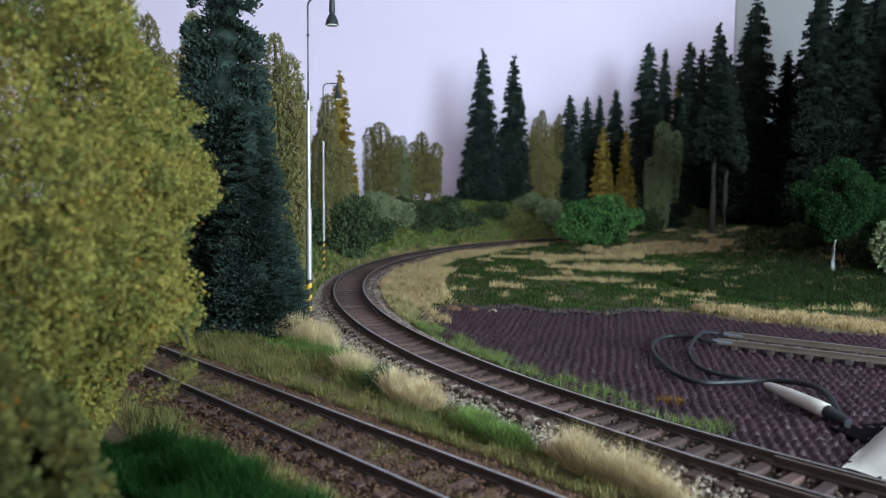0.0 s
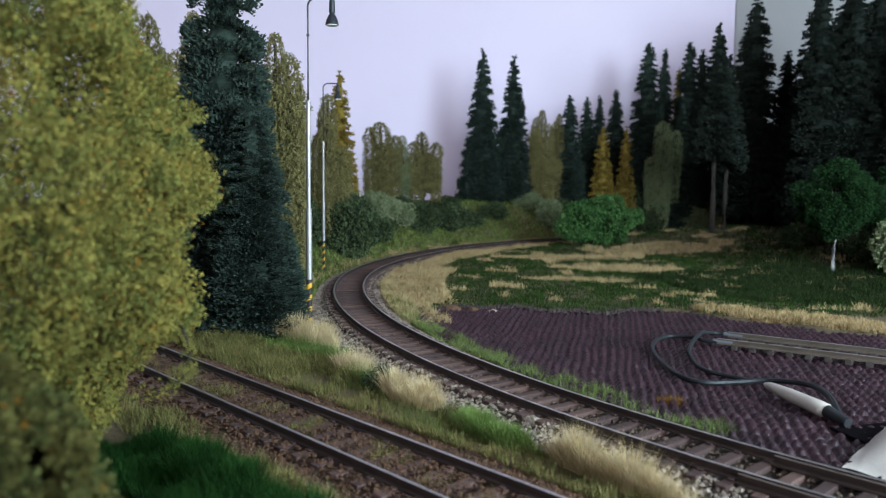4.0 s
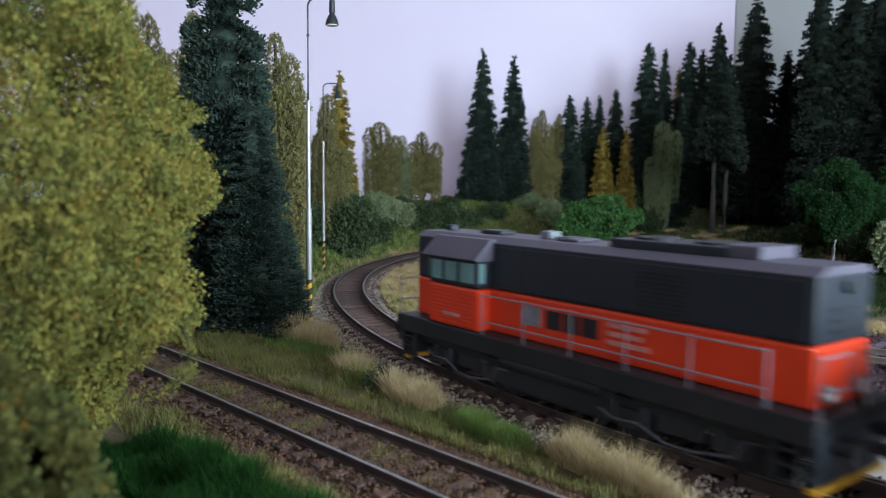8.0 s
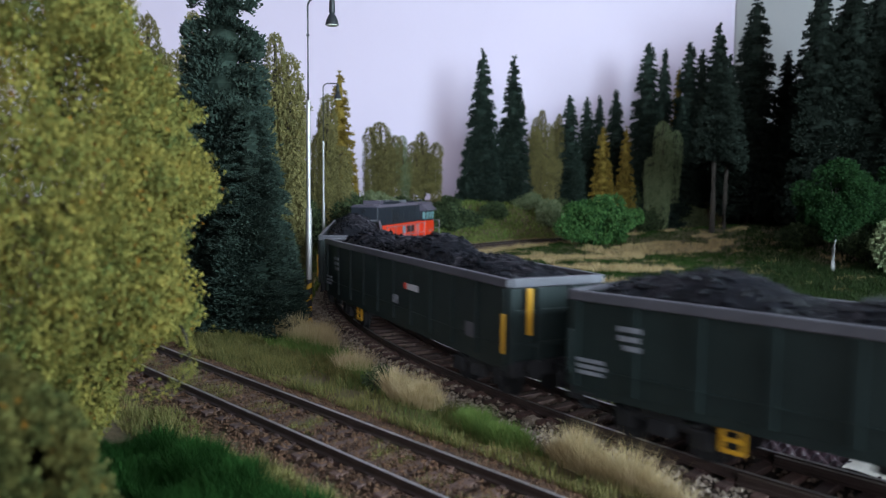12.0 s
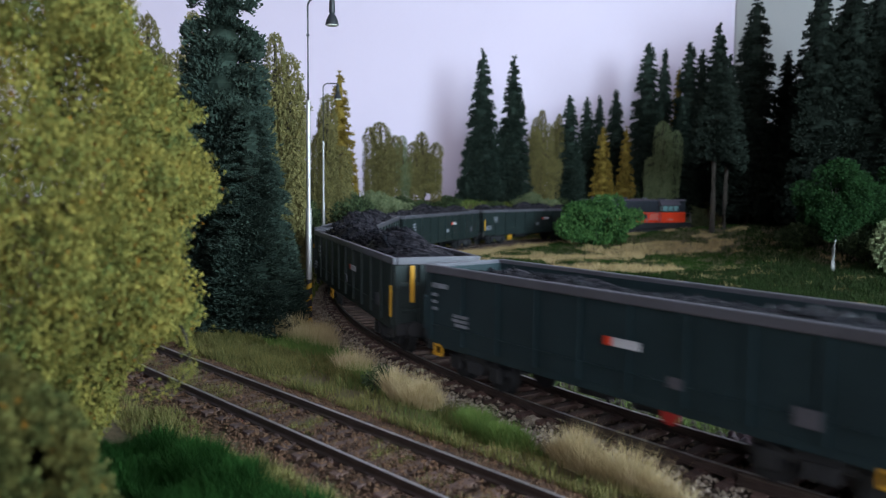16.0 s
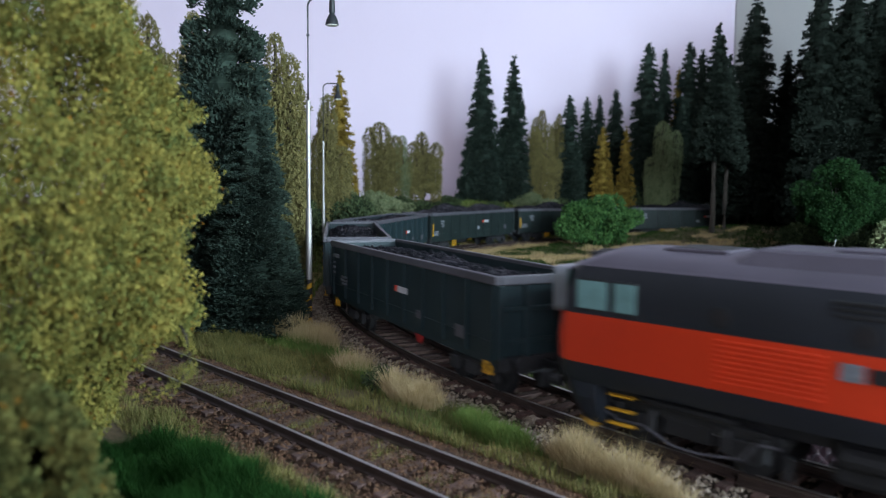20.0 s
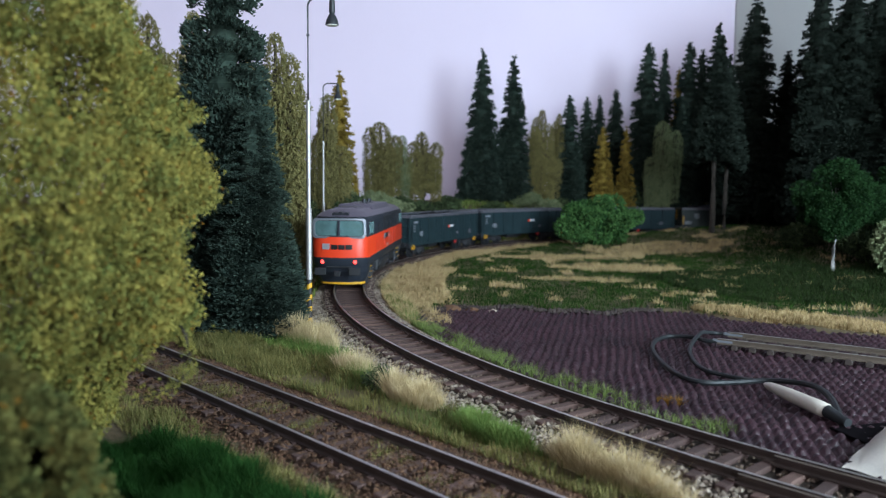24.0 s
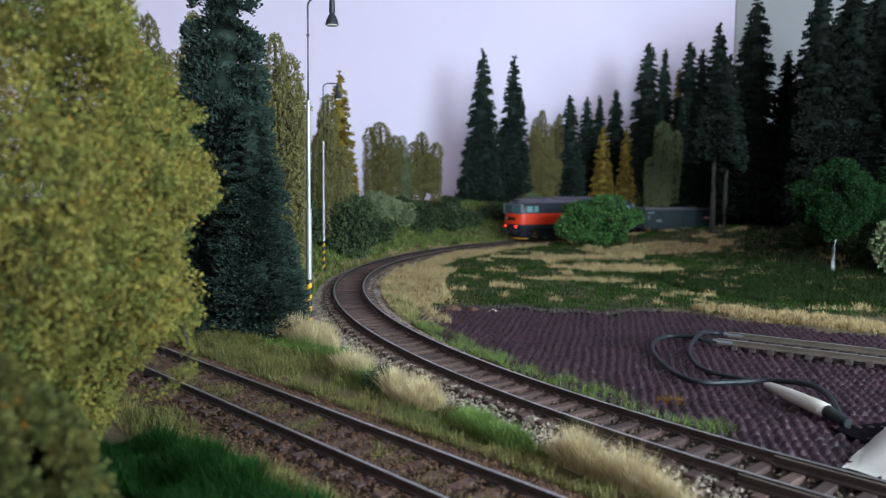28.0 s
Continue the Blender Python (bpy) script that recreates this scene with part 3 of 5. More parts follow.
def conifer(name, h, R, seed, mat_, label, bare=0.06, whorls=24, full=1.0, tuft=4.2, power=0.85, body=0.58, category="conifer tree"):
    """A model spruce: a trunk and dense tiers of drooping boughs, each a fan of needle tufts."""
    r = np.random.default_rng(seed)
    tree = thing(name, label=label, category=category)
    tree_trunk(h * 0.97, 1.6 + h / 140, 0.3, r, M_BARK, tree, 0.004)
    P_, D_, S_ = [], [], []
    for k in range(whorls):
        t0 = k / whorls
        for b in range(int(9 + 10 * (1 - t0) ** 0.7)):
            t = min(0.985, max(0.0, t0 + r.normal(0, 0.6) / whorls))
            zb = h * (bare + (0.985 - bare) * t)
            L = R * ((1 - t) ** power * 0.98 + 0.03) * min(1.0, 0.78 + t * 3) * r.uniform(0.92, 1.16)
            az = r.random() * TAU
            n = int((16 + 1.5 * L * 26 / R) * full)
            q = r.uniform(0.22, 1.0, n) ** 0.7
            d = L * q
            side = r.normal(0, 0.20, n) * L * (1.15 - 0.6 * q)
            z = zb - 0.34 * d * q + 0.22 * L * np.clip(q - 0.72, 0, 1) - 0.10 * np.abs(side) + r.normal(0, 0.05, n) * L
            P_.append(np.stack([math.cos(az) * d - math.sin(az) * side, math.sin(az) * d + math.cos(az) * side, z], -1))
            up = -0.3 + 0.75 * q + max(0.0, t - 0.82) * 8
            s_ = side / (L + 0.1)
            D_.append(np.stack([math.cos(az) - math.sin(az) * s_ * 2.0, math.sin(az) + math.cos(az) * s_ * 2.0, up], -1) + r.normal(0, 0.38, (n, 3)))
            S_.append(np.full(n, 0.45 + 0.55 * (1 - t)))
    pts, dirs, size = np.concatenate(P_), np.concatenate(D_), np.concatenate(S_)
    V, F = flecks(pts, dirs, tuft * size, tuft * 0.5 * size, r)
    # a dark jagged body inside closes the crown
    core = []
    for i in range(2 * whorls):
        tt = i / (2 * whorls - 1)
        rad = R * body * ((1 - tt) ** power * 0.94 + 0.02) * (0.8 + 0.4 * (i % 2))
        core += [(math.cos(TAU * k / 12) * rad * (1 + 0.15 * r.normal()), math.sin(TAU * k / 12) * rad * (1 + 0.15 * r.normal()), h * (bare + 0.02 + (0.95 - bare) * tt)) for k in range(12)]
    core = np.array(core)
    ii = np.arange(len(core)).reshape(-1, 12)
    jj = np.roll(ii, -1, axis=1)
    CF = np.concatenate([np.stack([ii[:-1], jj[:-1], jj[1:]], -1).reshape(-1, 3), np.stack([ii[:-1], jj[1:], ii[1:]], -1).reshape(-1, 3)])
    me = raw_mesh("crown", np.concatenate([core, V]), np.concatenate([CF, F + len(core)]), mat_)
    place("crown", me, tree)
    return tree


def weeping(name, h, R, seed, mat_, label, heads=4, fleck=1.5, category="weeping tree"):
    """A weeping tree: a few limbs, and from each hangs its own rounded drop of leaves, with gaps between them."""
    r = np.random.default_rng(seed)
    tree = thing(name, label=label, category=category)
    tops = []
    for k in range(heads):
        a = TAU * k / heads + r.normal(0, 0.35)
        q = R * (0.08 if k == 0 else r.uniform(0.34, 0.78))
        tops.append((math.cos(a) * q, math.sin(a) * q, h * (0.985 if k == 0 else r.uniform(0.52, 0.95)), R * r.uniform(0.28, 0.44), h * r.uniform(0.02, 0.34)))
    tree_trunk(h * 0.7, h / 48, h / 90, r, M_BARK, tree, 0.01, limbs=[((0, 0, h * r.uniform(0.35, 0.6)), (b[0], b[1], b[2] - 0.04 * h), h / 80) for b in tops])
    pts = []
    for i, (hx, hy, hz, hr, low_) in enumerate(tops):
        n = int(6400 * (hr / (0.45 * R)) * (hz - low_) / (0.75 * h))
        u, az = r.random(n) ** 0.85, r.random(n) * TAU
        z = hz - (hz - low_) * u
        dome = np.sqrt(np.clip(1 - (1 - np.minimum(u / 0.20, 1)) ** 2, 0, 1))
        w = vnoise(az * 3.2 + 17 * i + seed, z / h * 9.0, 1.0)
        strand = vnoise(az * 11 + 31 * i, z / h * 2.5 + seed, 1.0)
        q = hr * dome * (1 - 0.30 * u ** 2) * (1 + 0.30 * w + 0.14 * vnoise(az * 7 + 5 * i, z / h * 26.0, 1.0)) * (1 - 0.30 * r.random(n) ** 2)
        keep = (strand > -0.85 + 0.75 * np.clip(u - 0.55, 0, 1)) & (w > -0.9)
        pts.append(np.stack([hx + np.cos(az) * q, hy + np.sin(az) * q, z + r.normal(0, 0.8, n)], -1)[keep])
    pts = np.concatenate(pts)
    pts = pts[pts[:, 2] > 1]
    dirs = r.normal(0, 0.55, pts.shape) + [0, 0, -1.0]
    V, F = flecks(pts, dirs, fleck * 1.4, fleck * 0.7, r)
    place("crown", raw_mesh("crown", V, F, mat_), tree)
    return tree


def leafy(name, clumps, fleck, per, seed, mat_, label, category, trunk=None):
    """A bush or round tree: leaves over many uneven clumps. clumps: (x, y, z, radius)."""
    r = np.random.default_rng(seed)
    tree = thing(name, label=label, category=category)
    if trunk:
        h, r0, bark = trunk
        tree_trunk(h, r0, r0 * 0.4, r, bark, tree, 0.02, limbs=[((0, 0, h * r.uniform(0.5, 0.8)), (c[0] * 0.8, c[1] * 0.8, c[2]), r0 * 0.4) for c in clumps[:7]])
    else:
        tops = [c for c in clumps][:6]
        bm = bmesh.new()
        for c in tops:
            tube(bm, [(c[0] * 0.25, c[1] * 0.25, -3), (c[0] * 0.6, c[1] * 0.6, c[2] * 0.5), (c[0], c[1], c[2])], [0.7, 0.5, 0.25], 5)
        part("stem", bm, M_BARK, tree)
    P_, D_ = [], []
    for cx, cy, cz, q in clumps:
        n = int(per * (q / 10.0) ** 2) + 20
        d = r.normal(size=(n, 3))
        d /= np.linalg.norm(d, axis=1, keepdims=True)
        rad = q * (0.55 + 0.5 * r.random(n) ** 0.6)[:, None]
        P_.append(np.array((cx, cy, cz)) + d * rad * [1, 1, 0.85])
        D_.append(d + r.normal(0, 0.7, d.shape))
    pts, dirs = np.concatenate(P_), np.concatenate(D_)
    ok = pts[:, 2] > -2
    V, F = flecks(pts[ok], dirs[ok], fleck, fleck * 0.85, r)
    place("crown", raw_mesh("crown", V, F, mat_), tree)
    return tree


def clumps_oval(n, rx, ry, z0, z1, q0, q1, seed, flat=1.0):
    r = np.random.default_rng(seed)
    out = []
    for i in range(n):
        d = r.normal(size=3)
        d /= np.linalg.norm(d)
        k = r.uniform(0.35, 1.0) ** 0.5
        out.append((d[0] * rx * k, d[1] * ry * k, (z0 + z1) / 2 + d[2] * (z1 - z0) / 2 * k, r.uniform(q0, q1)))
    return out


def stand(x, y, sink=1.5):
    return float(ground_z(np.array([x]), np.array([y]))[0]) - sink


def grow(protos, rows, base_h, base_r, group, r):
    """Put trees of the given kinds at (x, y, height, radius): the first of each kind is the one built, the others are copies."""
    used = set()
    for i, (x, y, h, rad) in enumerate(rows):
        p = protos[i % len(protos)]
        m = P(x, y, stand(x, y), r.uniform(0, 360))
        if p in used:
            t = copy_thing(p, m)
        else:
            t, _ = p, used.add(p)
            t.matrix_basis = m
        t.scale = (rad / base_r, rad / base_r, h / base_h)
        t["group"] = group


r_t = np.random.default_rng(5)
DARK_LABEL = "tall narrow dark green model spruce in the dense wood"



def reach(x, y, top, rad):
    """A tree at x, y whose tip is at that height over the rails."""
    return x, y, top - stand(x, y), rad


# the wood's needle colour is darkened in place of shade on its near side
dark = [conifer("spruce", 220, 26, 31 + k, M_SPRUCE, DARK_LABEL, bare=0.08, whorls=28, full=1.9, tuft=4.2, power=0.62) for k in range(3)]
grow(dark, [reach(*q) for q in ((354, 880, 280, 37), (401, 900, 226, 26), (368, 752, 256, 29), (388, 760, 240, 29), (397, 745, 268, 33), (416, 740, 262, 33), (430, 700, 255, 34), (392, 850, 180, 32), (375, 830, 140, 30), (366, 910, 170, 26),
    (385, 800, 268, 33), (425, 815, 288, 35), (452, 800, 290, 36), (378, 780, 185, 31), (402, 770, 165, 32), (436, 745, 190, 33), (445, 715, 215, 33), (420, 690, 170, 30), (405, 715, 140, 28), (430, 860, 240, 34), (462, 770, 300, 36))], 220, 26, "dark spruces of the wood", r_t)
# this row stands in shade, so it takes the paler fir needles
back = [conifer("spruce", 220, 26, 35 + k, M_FIR, "dark green model spruce standing before the wall", bare=0.05, whorls=25, full=1.9, tuft=4.2, power=0.62) for k in range(2)]
grow(back, [reach(*q) for q in ((164, 1000, 183, 22), (192, 1030, 184, 18), (212, 1045, 188, 15), (233, 1040, 196, 20), (266, 1005, 254, 31), (297, 1040, 252, 18), (325, 1022, 258, 28), (348, 1040, 251, 24), (307, 985, 182, 25), (376, 1030, 240, 24))], 220, 26, "spruces before the wall", r_t)
bare = [conifer("spruce", 222, 22, 41 + k, M_SPRUCE, "tall dark spruce with a long bare trunk", bare=0.36, whorls=21, full=1.6, tuft=4.4) for k in range(2)]
grow(bare, [reach(284, 800, 236, 24), reach(302, 815, 205, 20)], 222, 22, "bare-trunked spruces", r_t)
firs = [conifer("fir", 195, 28, 51 + k, M_FIR, "tall narrow blue-green model fir on the bank", bare=0.02, whorls=27, full=1.8, tuft=4.2, power=0.78) for k in range(2)]
grow(firs, [reach(50, 1006, 244, 30), reach(91, 1010, 236, 29)], 195, 28, "firs on the bank", r_t)
near = [conifer("fir", 160, 24, 61 + k, M_FIR, "dense blue-green model fir beside the lamp post", bare=0.02, whorls=30, full=3.2, tuft=3.0, power=0.55, body=0.4) for k in range(2)]
grow(near, [(-99, 345, 215, 26), (-82, 324, 104, 22)], 160, 24, "firs beside the lamp post", r_t)
ochre = [conifer("larch", 135, 16, 71 + k, M_OCHRE, "narrow ochre-yellow autumn larch", bare=0.06, whorls=15, tuft=4.0, power=0.6) for k in range(2)]
grow(ochre, [(-104, 760, 148, 18), reach(205, 985, 143, 16), reach(235, 985, 141, 14), reach(317, 1040, 228, 14)], 135, 16, "autumn larches", r_t)
wilt = [weeping("weeping_birch", 150, 20, 81 + k, M_LEAFOLIVE, "olive-brown weeping birch with hanging curtains of leaves", heads=n_) for k, n_ in enumerate((8, 7, 9))]
grow(wilt, [(-106, 480, 156, 23), (-97, 640, 133, 19), (-166, 430, 156, 25), (-152, 466, 163, 24), (-70, 862, 98, 27), (-24, 882, 95, 25), (128, 1000, 128, 19), (-136, 520, 150, 18), (-128, 580, 140, 18), (150, 1004, 125, 17)], 150, 20, "weeping birches", r_t)
pale = weeping("weeping_willow", 150, 24, 91, M_LEAFGREY, "pale green weeping willow on the slope", heads=8)
grow([pale], [reach(277, 975, 147, 25), (-47, 872, 86, 14)], 150, 24, "willows", r_t)

# the big green bush inside the curve, and the shrubs on the banks
b = leafy("bush", clumps_oval(34, 40, 26, 6, 44, 8, 14, 101), 2.6, 420, 102, M_BUSH, "broad fresh green bush in the meadow", "bush")
b.matrix_basis = P(162, 778, stand(162, 778))
shrub = leafy("shrub", clumps_oval(20, 18, 16, 4, 34, 7, 12, 103), 2.4, 330, 104, M_LEAFDARK, "dark green shrub on the bank", "shrub")
shrub2 = leafy("shrub", clumps_oval(20, 18, 16, 4, 34, 7, 12, 105), 2.4, 330, 106, M_LEAFGREY, "grey-green shrub on the bank", "shrub")
rows = [(-80, 640, 55, 26), (-51, 800, 34, 26), (-24, 812, 36, 25), (10, 842, 36, 24), (-112, 432, 53, 16), (-116, 520, 46, 18), (-62, 722, 30, 22), (132, 945, 40, 22),
        (-118, 600, 50, 24), (-85, 700, 45, 24), (-70, 770, 40, 24), (-120, 690, 55, 26), (-100, 470, 40, 17), (-110, 410, 40, 18), (60, 925, 25, 20), (30, 880, 22, 22), (175, 962, 36, 22), (225, 968, 40, 22), (270, 970, 46, 22), (320, 980, 50, 24), (-130, 380, 40, 20), (-150, 420, 50, 22), (110, 985, 26, 22), (150, 975, 30, 22), (250, 1000, 60, 24), (300, 1010, 70, 24), (0, 905, 22, 22), (-45, 850, 24, 22), (-100, 740, 40, 26), (-122, 570, 44, 20), (-140, 640, 60, 26), (330, 540, 50, 24), (360, 580, 60, 26), (345, 640, 45, 24), (370, 680, 50, 26), (338, 600, 36, 22), (325, 690, 26, 20)]
grow([shrub, shrub2, shrub], rows, 42, 26, "shrubs", r_t)
birch = leafy("birch", clumps_oval(42, 26, 24, 28, 84, 6, 11, 107), 1.7, 800, 108, M_LEAFGREEN, "small green birch with a white trunk before the wood", "birch tree", (60, 1.5, M_BIRCH))
grow([birch], [(293, 566, 91, 33), (352, 590, 80, 32)], 91, 33, "birches", r_t)
low = leafy("weed", clumps_oval(10, 4, 4, 1, 10, 2, 3.2, 109), 1.0, 900, 110, M_LEAFDARK, "small dark green weed beside the track", "weed")
low.matrix_basis = P(-20, 239, stand(-20, 239))

# the yellow tree close to the lens: a wide flocked crown over a leafy foot
def flocked(name, at, profile, n, fleck, seed, label, h, dots=0.05, leaf=M_YELLOW):
    """A dense flocked tree: flecks of foam over an uneven body, lumps and hollows in it. profile: heights, radii."""
    r = np.random.default_rng(seed)
    tree = thing(name, at, label=label, category="autumn tree")
    tree_trunk(h, 2.8, 0.9, r, M_BARK, tree, 0.02, limbs=[((0, 0, h * 0.3), (16 * math.cos(a), 16 * math.sin(a), h * 0.62), 1.1) for a in np.arange(7) * 0.9])
    zs, rs = profile
    z = r.uniform(zs[0], zs[-1], 3 * n)
    rad = np.interp(z, zs, rs)
    ok = r.random(3 * n) < (rad + 4) / (max(rs) + 4)
    z, rad = z[ok][:n], rad[ok][:n]
    k = len(z)
    az = r.random(k) * TAU
    u = az * 34.0 + seed * 13
    lump = 0.13 * vnoise(u, z, 15) + 0.12 * vnoise(u + 400, z, 6.5) + 0.05 * vnoise(u + 800, z, 3.0)
    deep = r.random(k) ** 1.7
    q = rad * (1 + lump - 0.2 * deep) + r.normal(0, 0.35, k)
    pts = np.stack([np.cos(az) * q, np.sin(az) * q, z + 3.0 * vnoise(u + 99, z, 9) + r.normal(0, 0.6, k)], -1)
    # sparse wisps reach out past the body
    w = r.random(k) < 0.012
    pts[w, :2] *= r.uniform(1.03, 1.09, (int(w.sum()), 1))
    dirs = np.stack([np.cos(az), np.sin(az), 0.1 + 0 * az], -1) + r.normal(0, 0.9, (k, 3))
    few = r.random(k) < dots
    for sel, m, nm, lb in ((~few, leaf, "crown", ""), (few, M_RUSSET, "autumn_flock", "orange-brown flecks")):
        V, F = flecks(pts[sel], dirs[sel], fleck, fleck * 0.9, r)
        place(nm, raw_mesh(nm, V, F, m), tree, lb)
    return tree


autumn = flocked("autumn_tree", P(-91, 134, -5), ((4, 12, 22, 31, 36, 39, 43, 55, 63, 75, 84, 93, 103, 115, 126), (18, 21, 26, 28, 31, 39, 44, 45.5, 47, 44, 41, 36, 29, 19, 5)), 400000, 0.76, 17, "large yellow-green flocked autumn tree beside the siding", 96, 0.035)
twig_line = [(41, 2, 46), (45, 0, 39), (46, 0, 33), (42, 0, 29), (35, 0, 27)]
bm = bmesh.new()
tube(bm, twig_line, [0.35, 0.3, 0.26, 0.22, 0.16], 6)
twig = part("twig", bm, M_BARK, autumn, "thin hanging twig")
r_tw = np.random.default_rng(19)
f_ = r_tw.uniform(0, 4, 420)
tp = np.stack([np.interp(f_, range(5), [q[c] for q in twig_line]) for c in range(3)], -1) + r_tw.normal(0, 0.8, (420, 3))
V, F = flecks(tp, r_tw.normal(size=(420, 3)), 0.6, 0.5, r_tw)
place("twig_flock", raw_mesh("twig_flock", V, F, M_YELLOW), twig)
# olive bush; its leaf colour is darkened for the shade at the lower left
flocked("autumn_bush", P(-58, 82, -6), ((2, 12, 22, 34, 44, 51), (17, 18.5, 18, 14.5, 9, 3)), 95000, 1.25, 23, "smaller olive flocked bush before the yellow tree, coloured dark for shade", 30, 0.015, M_BUSH_SHADE)

# ---- grass ----
def grass_field(name, sets, length, mat_, label, seed, width=0.1):
    x, y = np.concatenate([q[0] for q in sets]), np.concatenate([q[1] for q in sets])
    return blades(name, x, y, length, mat_, label, seed, width)


grass_field("straw_grass", [scatter(15000, -50, 306, 24, 10, 1, -25, keep=0.0), scatter(15000, -8, 226, 12, 6, 2, -52, keep=-0.2), scatter(5000, -28, 262, 18, 7, 4, -55)], 9.5, M_PALE, "pale dry straw grass between the tracks", 201, 0.07)
grass_field("bleached_grass", [scatter(34000, 45, 165, 26, 8, 3, -45, keep=-0.25)], 10.5, M_PALE, "bleached tufts of grass beside the curve", 207, 0.055)
grass_field("straw_verge", [along_main(30000, 175, 600, -42, -19, 11, keep=-0.6), along_main(34000, 235, 430, -60, -22, 17, keep=-0.35), along_main(12000, 520, 900, -36, -18, 12, keep=-0.3), along_main(12000, 480, 900, 19, 30, 13, keep=-0.2), along_main(6000, 230, 520, 22, 32, 14, keep=0.1)], 5.5, M_STRAW, "tall straw-coloured grass along the curve", 202, 0.12)
grass_field("green_verge", [along_main(26000, -15, 300, -32, -20, 15, keep=-0.45), along_main(7000, 20, 200, 28, 42, 16, keep=-0.1)], 4.5, M_VERGE, "short green grass verge beside the track", 203)
grass_field("green_tufts", [scatter(22000, 18, 193, 18, 8, 21, -50, keep=-0.4), scatter(8000, -45, 292, 32, 10, 22, -30), scatter(8000, -18, 245, 24, 8, 23, -52)], 5.5, M_GRASS, "fresh green grass tufts between the tracks", 204)
grass_field("russet_grass", [scatter(900, 71, 231, 4, 2.5, 36, -30, keep=-0.6)], 3.4, M_RUSSET, "small rust-red tuft at the edge of the mat", 217)
grass_field("olive_grass", [scatter(16000, -76, 286, 38, 15, 26, -42, keep=-0.3), scatter(12000, -30, 262, 34, 9, 27, -50, keep=-0.3), scatter(9000, 20, 195, 40, 9, 28, -50, keep=-0.1)], 4.5, M_OLIVE, "olive-brown grass between the two tracks", 213)
r_b = np.random.default_rng(33)
bd, bo = r_b.uniform(40, 420, 26000), -21 - 22 * r_b.random(26000) ** 1.5
bxy = SIDE_A + bd[:, None] * SIDE_U + bo[:, None] * SIDE_N
ok = (np.abs(track_offset(bxy[:, 0], bxy[:, 1])[0]) > 27) & (vnoise(bxy[:, 0], bxy[:, 1], 8) + r_b.normal(0, 0.3, 26000) > -0.45)
grass_field("siding_verge", [(bxy[ok, 0], bxy[ok, 1])], 4.2, M_OLIVE, "olive and brown grass along the siding", 215)
grass_field("lush_grass", [scatter(26000, -64, 168, 30, 12, 24, -38, keep=-0.5), scatter(18000, -38, 140, 26, 11, 25, -42, keep=-0.5), scatter(14000, -92, 158, 26, 16, 34, -30, keep=-0.6)], 6.5, M_LUSH, "thick dark green grass in front of the siding", 205, 0.14)
grass_field("dry_fringe", [scatter(9000, -40, 158, 40, 7, 29, -45, keep=0.0), scatter(5000, -80, 205, 30, 8, 30, -45, keep=0.0)], 4.0, M_OLIVE, "dry grass at the edge of the siding", 214)
r_w = np.random.default_rng(31)
weed_d, weed_o = r_w.uniform(60, 420, 30000), r_w.normal(0, 4.0, 30000)
weed = SIDE_A + weed_d[:, None] * SIDE_U + weed_o[:, None] * SIDE_N
ok = (vnoise(weed[:, 0], weed[:, 1], 9) + r_w.normal(0, 0.25, 30000) > -0.02) & (np.abs(weed_o) < 7.6)
grass_field("siding_weeds", [(weed[ok, 0], weed[ok, 1])], 3.6, M_OLIVE, "sparse weeds between the siding rails", 206, 0.1)


def meadow(n, x0, x1, y0, y1, seed, low, high, size):
    r = np.random.default_rng(seed)
    x, y = r.uniform(x0, x1, n), r.uniform(y0, y1, n)
    off, s = track_offset(x, y)
    v = vnoise(x + 300, y, size) + r.normal(0, 0.18, n)
    ok = (off < -26) & (y > mat_edge(x) + 3) & (v > low) & (v < high)
    return x[ok], y[ok]


PATCHES = ((92, 530, 46, 12, -8), (138, 612, 52, 28, 0), (120, 700, 80, 22, 8), (215, 745, 70, 30, 0))


def in_patch(x, y):
    v = np.zeros(x.size)
    for cx, cy, rx, ry, a in PATCHES:
        c, s_ = math.cos(radians(a)), math.sin(radians(a))
        u, w = (x - cx) * c + (y - cy) * s_, -(x - cx) * s_ + (y - cy) * c
        v = np.maximum(v, 1.3 - (u / rx) ** 2 - (w / ry) ** 2)
    return v + 0.5 * vnoise(x, y, 14)


x, y = meadow(150000, -30, 330, 390, 860, 41, -9, 9, 60)
dry = in_patch(x, y) + np.random.default_rng(47).normal(0, 0.035, x.size) > 0.30
grass_field("meadow_green", [(x[~dry], y[~dry])], 3.2, M_MEADOW, "green grass of the meadow inside the curve", 208, 0.17)
grass_field("meadow_straw", [(x[dry], y[dry]), scatter(16000, 186, 374, 62, 14, 43, -38, keep=-0.2)], 4.0, M_STRAW, "dry yellow grass of the meadow inside the curve", 209, 0.18)


# blades coloured dark in place of the wood's shade on the meadow
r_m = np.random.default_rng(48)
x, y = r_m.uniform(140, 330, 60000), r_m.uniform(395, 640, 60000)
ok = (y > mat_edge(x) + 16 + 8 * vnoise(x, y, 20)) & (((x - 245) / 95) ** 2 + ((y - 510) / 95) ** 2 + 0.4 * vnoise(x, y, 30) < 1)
grass_field("shade_grass", [(x[ok], y[ok])], 4.2, M_SHADE, "grass at the edge of the wood, coloured dark for its shade", 216, 0.22)


